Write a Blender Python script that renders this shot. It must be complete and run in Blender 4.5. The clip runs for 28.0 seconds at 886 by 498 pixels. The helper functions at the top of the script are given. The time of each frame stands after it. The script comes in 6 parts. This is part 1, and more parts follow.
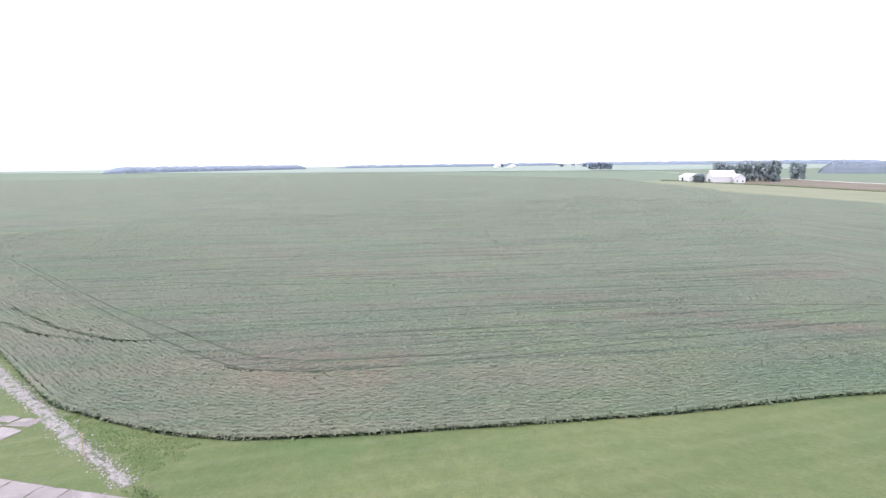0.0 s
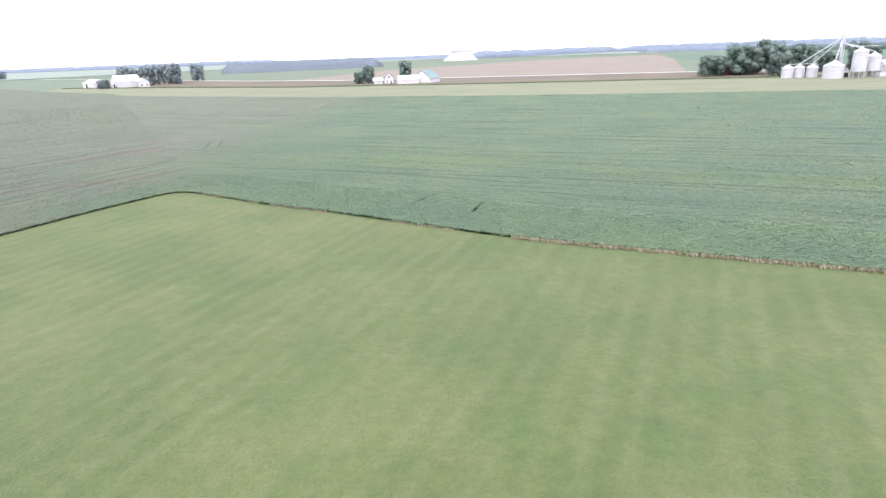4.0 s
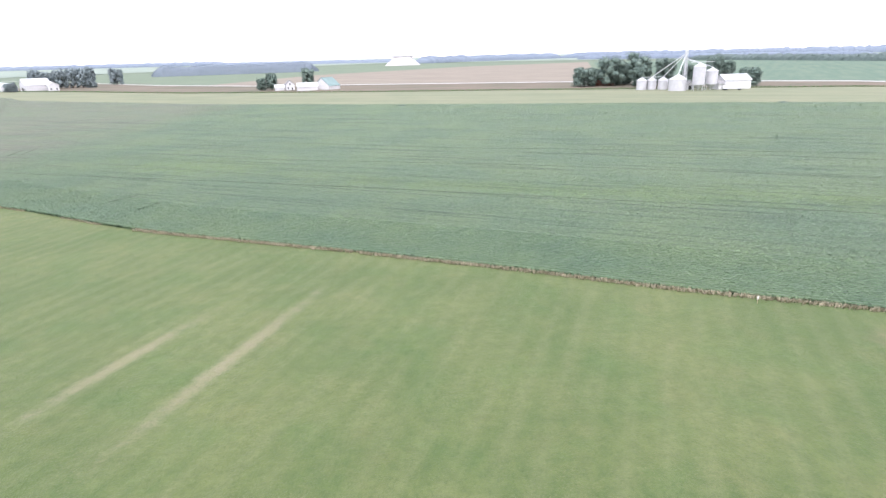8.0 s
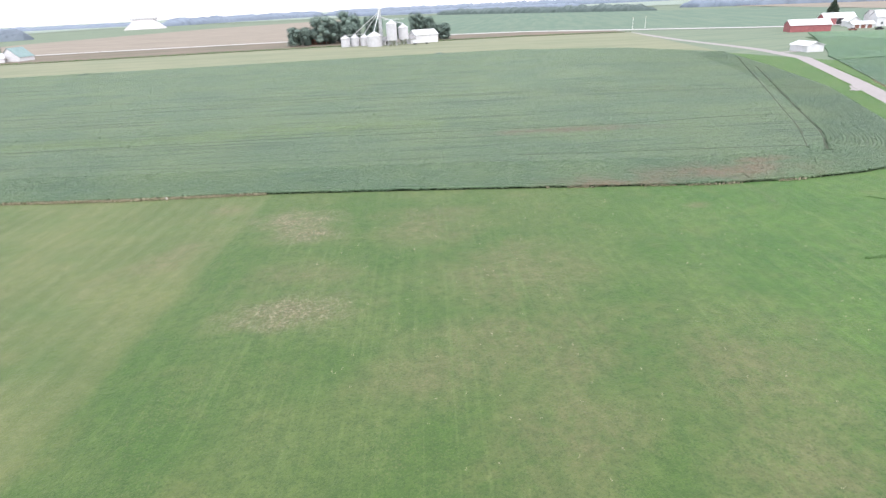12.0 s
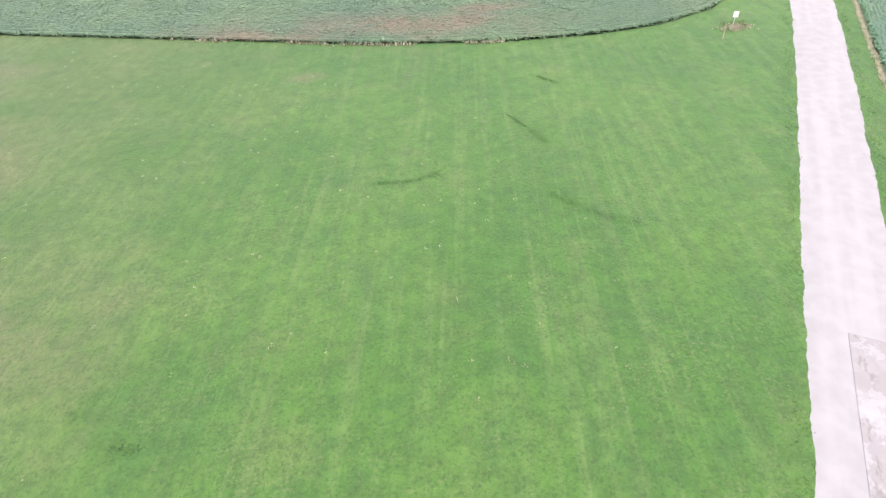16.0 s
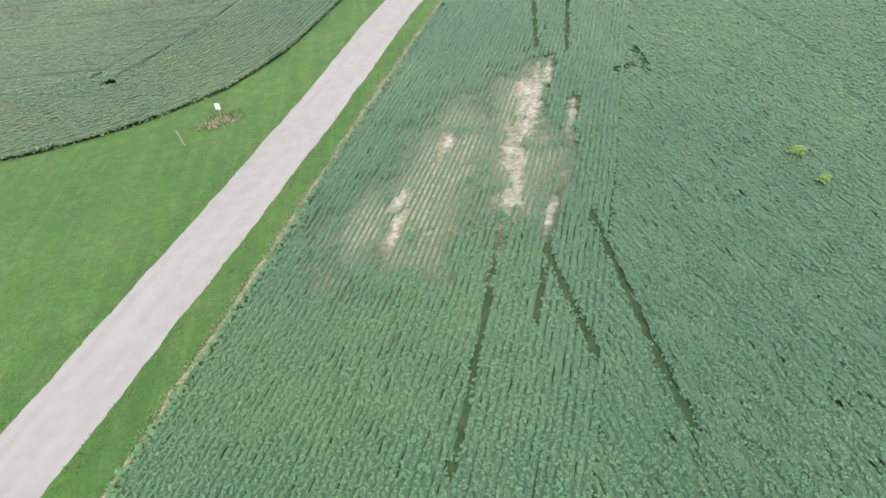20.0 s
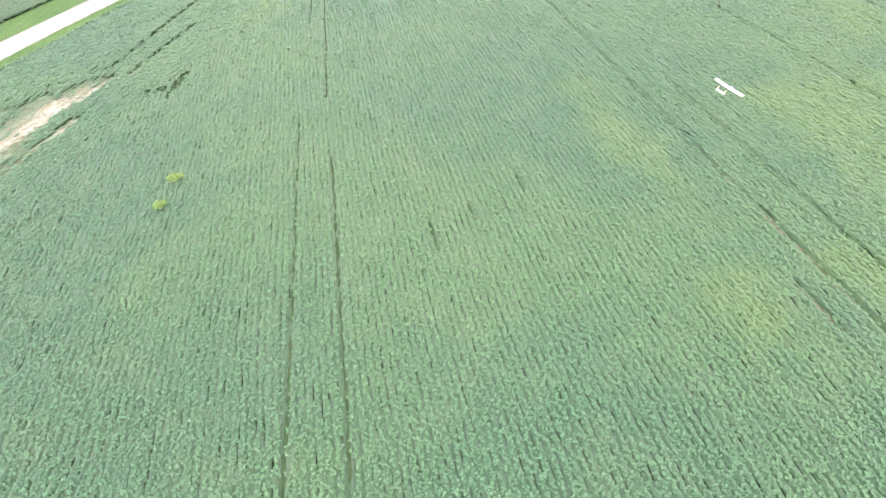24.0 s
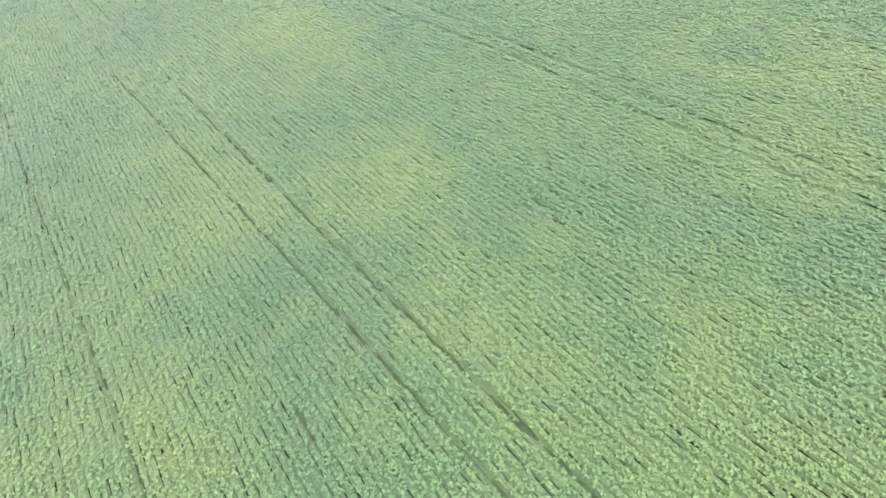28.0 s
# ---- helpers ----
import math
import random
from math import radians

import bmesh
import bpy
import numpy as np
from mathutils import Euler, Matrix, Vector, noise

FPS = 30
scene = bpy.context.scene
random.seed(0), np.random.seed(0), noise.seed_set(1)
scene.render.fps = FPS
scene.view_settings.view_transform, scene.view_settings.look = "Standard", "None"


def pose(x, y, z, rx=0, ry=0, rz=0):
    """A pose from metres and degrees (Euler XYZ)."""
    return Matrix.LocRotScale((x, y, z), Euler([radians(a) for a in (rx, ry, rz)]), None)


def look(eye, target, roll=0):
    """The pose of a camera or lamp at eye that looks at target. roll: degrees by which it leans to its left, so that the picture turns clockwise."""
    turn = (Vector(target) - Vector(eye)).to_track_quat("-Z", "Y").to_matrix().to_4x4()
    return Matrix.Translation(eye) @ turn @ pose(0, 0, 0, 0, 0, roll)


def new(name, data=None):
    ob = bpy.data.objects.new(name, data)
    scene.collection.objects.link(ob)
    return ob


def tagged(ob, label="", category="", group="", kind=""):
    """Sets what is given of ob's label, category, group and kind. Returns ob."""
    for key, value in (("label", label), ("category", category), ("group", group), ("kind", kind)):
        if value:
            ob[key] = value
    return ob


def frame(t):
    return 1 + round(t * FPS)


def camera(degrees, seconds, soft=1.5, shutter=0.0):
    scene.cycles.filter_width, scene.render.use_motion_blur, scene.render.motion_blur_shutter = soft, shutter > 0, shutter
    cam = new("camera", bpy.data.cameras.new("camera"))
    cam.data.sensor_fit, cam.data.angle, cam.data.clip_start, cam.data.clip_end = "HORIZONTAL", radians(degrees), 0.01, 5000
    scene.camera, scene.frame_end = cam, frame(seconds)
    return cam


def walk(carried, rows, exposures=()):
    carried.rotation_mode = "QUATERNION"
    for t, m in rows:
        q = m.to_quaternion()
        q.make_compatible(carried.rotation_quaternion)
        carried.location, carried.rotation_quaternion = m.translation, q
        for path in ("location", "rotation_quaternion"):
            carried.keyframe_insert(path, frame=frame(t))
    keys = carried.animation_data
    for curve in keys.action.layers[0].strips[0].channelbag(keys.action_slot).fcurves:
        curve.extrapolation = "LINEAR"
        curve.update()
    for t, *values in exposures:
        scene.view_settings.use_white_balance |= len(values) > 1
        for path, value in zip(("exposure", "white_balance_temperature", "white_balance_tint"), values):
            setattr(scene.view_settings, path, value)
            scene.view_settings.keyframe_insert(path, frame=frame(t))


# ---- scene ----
# ---------------------------------------------------------------- camera
cam = camera(75.3, 28.0, soft=1.4)
# seconds, x, y, z, heading, pitch, lean
PATH = [
    (0.0, -91.99, 46.19, 21.92, 55.04, -8.54, -0.66),
    (0.5, -88.13, 43.63, 22.18, 51.76, -8.68, -0.59),
    (1.0, -83.20, 40.66, 22.20, 48.24, -9.00, -0.83),
    (1.5, -77.99, 37.47, 22.10, 44.97, -12.39, -1.07),
    (2.0, -72.75, 34.13, 22.03, 39.06, -16.92, -1.70),
    (2.5, -67.65, 30.75, 21.95, 28.30, -18.31, -2.10),
    (3.0, -62.55, 27.35, 21.66, 12.98, -18.90, -2.05),
    (3.5, -57.25, 22.80, 21.92, 5.98, -18.98, -2.15),
    (4.0, -52.25, 18.70, 22.05, 3.79, -18.95, -2.18),
    (4.5, -46.95, 14.40, 22.40, 0.98, -18.96, -2.10),
    (6.5, -21.23, 4.97, 24.15, 0.05, -19.06, -1.51),
    (7.0, -14.01, 3.86, 24.36, 0.94, -18.96, -1.46),
    (7.5, -6.53, 1.78, 24.72, 0.02, -18.85, -1.48),
    (8.0, 0.00, 0.00, 25.00, 0.00, -18.77, -1.45),
    (8.5, 6.20, -2.66, 25.22, 0.46, -18.77, -1.29),
    (9.0, 11.93, -6.32, 25.36, 0.45, -17.41, -1.13),
    (9.5, 17.48, -10.92, 25.49, 0.37, -13.34, -0.90),
    (10.0, 22.58, -15.90, 25.47, 0.30, -17.93, -0.85),
    (10.5, 27.56, -21.03, 25.54, 0.30, -22.83, -0.81),
    (11.0, 32.77, -26.21, 25.36, -4.69, -22.91, -1.26),
    (11.5, 37.41, -31.47, 25.13, -16.76, -23.13, -2.64),
    (12.0, 42.19, -37.24, 25.46, -19.94, -23.20, -2.76),
    (12.5, 48.07, -41.33, 25.49, -19.76, -23.13, -2.91),
    (14.5, 78.45, -40.71, 22.16, -18.58, -22.43, -2.56),
    (15.0, 84.28, -40.05, 22.04, -17.98, -22.49, -2.53),
    (15.5, 89.28, -38.90, 22.57, -17.03, -34.79, -1.90),
    (16.0, 94.62, -37.30, 23.03, -15.87, -40.53, -2.10),
    (16.5, 99.92, -35.33, 23.24, -15.74, -40.79, -2.20),
    (17.0, 105.43, -33.84, 23.47, -15.70, -40.87, -2.40),
    (17.5, 111.37, -32.92, 23.93, -16.80, -41.17, -2.80),
    (18.0, 117.81, -32.21, 24.91, -18.65, -42.51, -2.77),
    (18.5, 124.43, -32.62, 25.10, -20.01, -42.65, -3.75),
    (19.0, 130.68, -33.45, 25.27, -21.46, -42.85, -4.50),
    (19.5, 137.14, -34.92, 25.14, -21.18, -42.89, -5.57),
    (20.0, 143.33, -36.78, 24.88, -20.77, -42.80, -6.49),
    (20.5, 149.25, -38.86, 24.41, -20.76, -42.70, -7.44),
    (21.0, 154.88, -41.14, 23.75, -20.83, -42.37, -8.38),
    (21.5, 160.17, -43.36, 23.24, -20.70, -42.27, -9.06),
    (22.0, 165.11, -45.89, 22.82, -20.77, -42.07, -9.24),
    (22.5, 170.33, -48.38, 22.28, -20.16, -41.94, -9.86),
    (24.5, 190.75, -58.74, 24.52, -18.19, -42.22, -4.02),
    (25.0, 197.12, -59.48, 24.50, -16.84, -42.15, -4.40),
    (25.5, 203.48, -59.24, 24.66, -15.46, -42.22, -4.91),
    (26.0, 209.87, -58.26, 24.91, -15.02, -42.63, -5.71),
    (26.5, 216.29, -56.82, 24.48, -21.27, -42.97, -8.12),
    (27.0, 222.72, -55.63, 23.59, -31.62, -43.56, -11.16),
    (27.5, 228.88, -54.67, 22.72, -36.64, -43.68, -13.63),
    (28.0, 234.80, -53.51, 21.47, -36.69, -42.99, -14.77),
]
walk(cam, [(t, pose(x, y, z, 90 + p, 0, h) @ pose(0, 0, 0, 0, 0, r)) for t, x, y, z, h, p, r in PATH],
     exposures=[(0.0, 0.92, 6020, 15), (3.0, 1.02, 6100, 15), (8.0, 1.0, 6100, 13), (12.0, 0.9, 6200, 10), (14.5, 1.15, 6250, 13),
                (16.0, 1.22, 6250, 13), (17.0, 1.4, 6250, 14), (18.0, 1.38, 6220, 12), (19.0, 1.34, 6200, 10), (20.0, 0.78, 6400, 3), (22.0, 1.30, 6600, 9), (25.0, 1.48, 6650, 11), (28.0, 1.36, 6900, 9)])

# ---------------------------------------------------------------- sky and light
world = bpy.data.worlds.new("overcast_sky")
scene.world = world
world.use_nodes = True
wn = world.node_tree
wn.nodes.clear()
w_out = wn.nodes.new("ShaderNodeOutputWorld")
w_add = wn.nodes.new("ShaderNodeAddShader")
w_sky = wn.nodes.new("ShaderNodeTexSky")
w_sky.sky_type = "NISHITA"
w_sky.sun_disc = False
w_sky.sun_elevation = radians(52)
w_sky.sun_rotation = radians(150)
w_sky.dust_density = 4.0
w_clear = wn.nodes.new("ShaderNodeBackground")
w_clear.inputs["Strength"].default_value = 0.05
w_cloud = wn.nodes.new("ShaderNodeBackground")
w_cloud.inputs["Color"].default_value = (1.0, 0.985, 0.99, 1)
w_cloud.inputs["Strength"].default_value = 0.85
wn.links.new(w_sky.outputs["Color"], w_clear.inputs["Color"])
wn.links.new(w_clear.outputs[0], w_add.inputs[0])
wn.links.new(w_cloud.outputs[0], w_add.inputs[1])
wn.links.new(w_add.outputs[0], w_out.inputs["Surface"])
sun = new("sun", bpy.data.lights.new("sun", "SUN"))
sun.data.energy = 1.3
sun.data.angle = radians(18)
sun.data.color = (1.0, 0.97, 0.92)
sun.matrix_world = look((0, 0, 200), (-math.sin(radians(150)) * 120 * -1, math.cos(radians(150)) * -120, 0))


# ---------------------------------------------------------------- materials
class Paint:
    """A node material built step by step."""

    def __init__(self, name, rough=0.9, metal=0.0, spec=0.3):
        self.m = bpy.data.materials.new(name)
        self.m.use_nodes = True
        self.t = self.m.node_tree
        self.b = self.t.nodes["Principled BSDF"]
        self.b.inputs["Roughness"].default_value = rough
        self.b.inputs["Metallic"].default_value = metal
        self.b.inputs["Specular IOR Level"].default_value = spec
        self.p = None

    def sheen(self, weight):
        """The pale nap of hairy leaves and grass blades."""
        self.b.inputs["Sheen Weight"].default_value = weight
        self.b.inputs["Sheen Roughness"].default_value = 0.45

    def node(self, kind):
        return self.t.nodes.new(kind)

    def put(self, socket, value):
        if isinstance(value, bpy.types.NodeSocket):
            self.t.links.new(value, socket)
        elif isinstance(value, tuple) and len(value) == 3 and socket.type == "RGBA":
            socket.default_value = (*value, 1)
        else:
            socket.default_value = value

    def pos(self):
        if self.p is None:
            self.p = self.node("ShaderNodeNewGeometry").outputs["Position"]
        return self.p

    def island(self):
        return self.node("ShaderNodeNewGeometry").outputs["Random Per Island"]

    def each(self):
        return self.node("ShaderNodeObjectInfo").outputs["Random"]

    def xyz(self, v):
        n = self.node("ShaderNodeSeparateXYZ")
        self.put(n.inputs[0], v)
        return n.outputs[0], n.outputs[1], n.outputs[2]

    def place(self, turn=0.0, scale=(1, 1, 1), at=(0, 0, 0)):
        n = self.node("ShaderNodeMapping")
        n.vector_type = "TEXTURE"
        self.put(n.inputs["Vector"], self.pos())
        n.inputs["Location"].default_value = at
        n.inputs["Rotation"].default_value = (0, 0, radians(turn))
        n.inputs["Scale"].default_value = scale
        return n.outputs[0]

    def noise(self, scale, detail=3, vec=None, rough=0.55):
        n = self.node("ShaderNodeTexNoise")
        self.put(n.inputs["Vector"], vec if vec is not None else self.pos())
        n.inputs["Scale"].default_value = scale
        n.inputs["Detail"].default_value = detail
        n.inputs["Roughness"].default_value = rough
        return n.outputs["Fac"]

    def math(self, op, a, b=0.0, c=None):
        n = self.node("ShaderNodeMath")
        n.operation = op
        self.put(n.inputs[0], a)
        self.put(n.inputs[1], b)
        if c is not None:
            self.put(n.inputs[2], c)
        return n.outputs[0]

    def span(self, v, a, b, lo=0.0, hi=1.0):
        n = self.node("ShaderNodeMapRange")
        n.interpolation_type = "SMOOTHSTEP"
        self.put(n.inputs["Value"], v)
        for key, val in (("From Min", a), ("From Max", b), ("To Min", lo), ("To Max", hi)):
            n.inputs[key].default_value = val
        return n.outputs[0]

    def mix(self, f, a, b, how="MIX"):
        n = self.node("ShaderNodeMix")
        n.data_type = "RGBA"
        n.blend_type = how
        self.put(n.inputs["Factor"], f)
        self.put(n.inputs[6], a)
        self.put(n.inputs[7], b)
        return n.outputs[2]

    def blobs(self, spots, wobble=0.35, scale=0.25):
        """A soft mask of ellipses (x, y, rx, ry, turn) with uneven rims."""
        rim = self.math("MULTIPLY", self.math("SUBTRACT", self.noise(scale, 4), 0.5), wobble * 4)
        total = None
        for x, y, rx, ry, turn in spots:
            v = self.place(turn, (rx, ry, 1e6), (x, y, 0))
            n = self.node("ShaderNodeVectorMath")
            n.operation = "LENGTH"
            self.put(n.inputs[0], v)
            one = self.span(self.math("ADD", n.outputs["Value"], rim), 0.0, 1.45, 1.0, 0.0)
            total = one if total is None else self.math("MAXIMUM", total, one)
        return total

    def bump(self, height, depth, strength=1.0):
        n = self.node("ShaderNodeBump")
        n.inputs["Strength"].default_value = strength
        n.inputs["Distance"].default_value = depth
        self.put(n.inputs["Height"], height)
        self.t.links.new(n.outputs[0], self.b.inputs["Normal"])

    def done(self, colour):
        self.put(self.b.inputs["Base Color"], colour)
        return self.m


def plain(name, colour, rough=0.6, metal=0.0, vary=0.12, scale=2.0, bump=0.0):
    """Paint, metal or timber with wear at two scales."""
    p = Paint(name, rough, metal)
    f = p.math("ADD", p.math("MULTIPLY", p.noise(scale, 4), 0.6), p.math("MULTIPLY", p.noise(scale * 9, 3), 0.4))
    dark = tuple(c * (1 - vary * 1.6) for c in colour)
    light = tuple(min(c * (1 + vary), 1) for c in colour)
    if bump:
        p.bump(f, bump)
    return p.done(p.mix(p.span(f, 0.3, 0.7), dark, light))


BROWN = [(-150, 68, 14, 7, 40), (-146, 76, 4, 3, 60), (-200, 132, 16, 8, 55), (-182, 110, 12, 3.5, 50), (-138, 117, 11, 3, 55),
         (-141, 162, 14, 6, 60), (-224, 93, 3.5, 2, 40), (-127, 123, 7, 2.5, 60), (-157, 110, 13, 3, 55), (-190, 100, 14, 3, 55), (-121, 128, 8, 2.5, 60), (108, 27, 16, 4.5, -18), (92, 29, 9, 3.5, -22),
         (106, 64, 18, 3, -20), (120, 28, 5, 2, -10)]
YELLOW = [(211, -24, 9, 2.5, 79), (227, -30, 10, 5, 79), (226, -39, 9, 5, 79), (221, -46, 8, 4.5, 79), (214, -46, 6, 3, 79), (207, -44, 5, 3, 79),
          (217, -53, 7, 4.5, 79), (244, -18.5, 9, 5, 79), (250, -27, 8, 6, 70), (233, -32, 7, 4, 79), (245, -41, 9, 6, 79), (247, -52, 8, 6, 79), (265, -50, 10, 7, 60),
          (273, -46, 9, 6, 79), (191, 19, 7, 3, 79), (262, -3, 12, 6, 79),
          (-60, 140, 26, 10, -20), (60, 95, 40, 6, -20), (20, 105, 60, 5, -20)]


def crop_material(name, sheet, turn, ridge=False, grey=False, deep=1.0):
    p = Paint(name, 0.65 if sheet else 0.5, 0.0, 0.30 if sheet else 0.18 if grey else 0.40)
    p.sheen(0.02 if sheet else 0.06 if grey else 0.20)
    patch = p.span(p.noise(0.045, 4), 0.36, 0.66)
    fleck = p.span(p.noise(7.0, 3, None, 0.7), 0.30, 0.70) if ridge else p.island() if not sheet else p.span(p.noise(2.2, 4, None, 0.7), 0.34, 0.66)
    # Row foliage keeps to the darker green, painting shade under the top leaves.
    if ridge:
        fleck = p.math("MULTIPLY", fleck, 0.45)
    if (sheet and turn != 79) or grey:
        g1 = p.mix(patch, (0.082, 0.134, 0.079), (0.110, 0.160, 0.085))
        g2 = p.mix(patch, (0.145, 0.217, 0.129), (0.178, 0.248, 0.130))
    else:
        g1 = p.mix(patch, (0.054, 0.131, 0.067), (0.074, 0.155, 0.066))
        g2 = p.mix(patch, (0.081, 0.175, 0.091), (0.106, 0.203, 0.090))
        if sheet:
            g1, g2 = p.mix(0.25, g1, (0.105, 0.178, 0.100)), p.mix(0.12, g2, (0.140, 0.222, 0.126))
    c = p.mix(fleck, g1, g2)
    # deep darkens the colour: painted shade on ridges, a darker stand on headland.
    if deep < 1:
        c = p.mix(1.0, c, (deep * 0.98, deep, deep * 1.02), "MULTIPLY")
    mottle = p.span(p.noise(0.3, 5), 0.40, 0.68)
    c = p.mix(p.math("MULTIPLY", mottle, 0.18), c, (0.140, 0.195, 0.095))
    c = p.mix(p.math("MULTIPLY", p.math("MULTIPLY", p.blobs(YELLOW, 0.75, 0.16), p.span(p.noise(1.2, 4, None, 0.7), 0.22, 0.50)), 0.38), c, (0.160, 0.236, 0.064))
    c = p.mix(p.math("MULTIPLY", p.math("MULTIPLY", p.blobs(BROWN, 0.5, 0.15), p.span(p.noise(0.7, 4, None, 0.7), 0.28, 0.58, 0.35, 1.0)), 0.85), c, (0.175, 0.132, 0.092))
    if (sheet and turn != 79) or grey:
        # the western stand is drier: greyish-brown leaf in drifts that thin out eastwards
        dry = p.span(p.math("ADD", p.xyz(p.pos())[0], p.math("MULTIPLY", p.noise(0.03, 3), 60.0)), -60.0, -115.0)
        drift = p.span(p.noise(1.0, 4, p.place(58, (26, 5, 1), (3, 3, 0)), 0.6), 0.30, 0.66, 0.35, 1.0)
        c = p.mix(p.math("MULTIPLY", p.math("MULTIPLY", dry, drift), 0.66), c, (0.190, 0.166, 0.130))
    if ridge:
        p.bump(p.noise(9.0, 4, None, 0.75), 0.12, 1.0)
    if sheet:
        x, y, z = p.xyz(p.place(turn))
        jig = p.math("MULTIPLY", p.noise(0.35, 2), 1.2)
        row = p.math("SINE", p.math("ADD", p.math("MULTIPLY", y, 2 * math.pi / 0.55), jig))
        # The dark mixes below, weighted by k, paint shade between rows and plants.
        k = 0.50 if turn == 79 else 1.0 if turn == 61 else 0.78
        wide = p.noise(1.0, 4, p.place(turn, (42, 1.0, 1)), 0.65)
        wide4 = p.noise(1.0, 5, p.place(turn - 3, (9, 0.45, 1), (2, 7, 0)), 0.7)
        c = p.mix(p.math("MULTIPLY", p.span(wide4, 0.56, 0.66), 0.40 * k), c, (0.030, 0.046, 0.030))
        c = p.mix(p.math("MULTIPLY", p.span(wide4, 0.46, 0.34), 0.30), c, (0.165, 0.205, 0.125))
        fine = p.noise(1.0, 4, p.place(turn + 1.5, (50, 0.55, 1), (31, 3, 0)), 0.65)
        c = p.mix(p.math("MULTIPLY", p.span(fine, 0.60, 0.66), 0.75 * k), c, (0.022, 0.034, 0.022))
        wide2 = p.noise(1.0, 3, p.place(turn, (70, 5.0, 1)))
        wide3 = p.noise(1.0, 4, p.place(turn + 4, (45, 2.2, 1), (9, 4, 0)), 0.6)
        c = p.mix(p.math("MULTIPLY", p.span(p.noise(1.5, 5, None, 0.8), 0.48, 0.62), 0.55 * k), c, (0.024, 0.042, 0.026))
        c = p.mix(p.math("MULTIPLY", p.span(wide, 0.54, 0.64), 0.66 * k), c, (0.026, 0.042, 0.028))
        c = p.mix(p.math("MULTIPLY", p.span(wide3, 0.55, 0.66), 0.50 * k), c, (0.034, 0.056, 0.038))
        c = p.mix(p.math("MULTIPLY", p.span(wide2, 0.45, 0.65), 0.28), c, (0.125, 0.185, 0.090))
        tall = p.math("ADD", p.math("MULTIPLY", row, 0.3), p.math("ADD", p.math("MULTIPLY", p.noise(5.0, 4, None, 0.75), 1.3), p.math("MULTIPLY", wide, 1.9)))
        p.bump(tall, 0.15 if turn == 79 else 0.33, 1.0)
    return p.done(c)


MAT_LEAF = crop_material("soybean_leaf", False, 0)
MAT_LEAF_NORTH = crop_material("soybean_leaf_grey_green", False, 0, False, True)
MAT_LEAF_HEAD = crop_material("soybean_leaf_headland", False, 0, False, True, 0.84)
MAT_RIDGE = crop_material("soybean_row_foliage_shaded", False, 0, True, False, 0.73)
MAT_RIDGE_NORTH = crop_material("soybean_row_foliage_shaded_north", False, 0, True, True, 0.80)
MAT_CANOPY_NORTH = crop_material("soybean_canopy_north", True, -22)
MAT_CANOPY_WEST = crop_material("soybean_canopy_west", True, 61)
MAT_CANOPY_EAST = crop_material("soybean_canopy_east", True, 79)


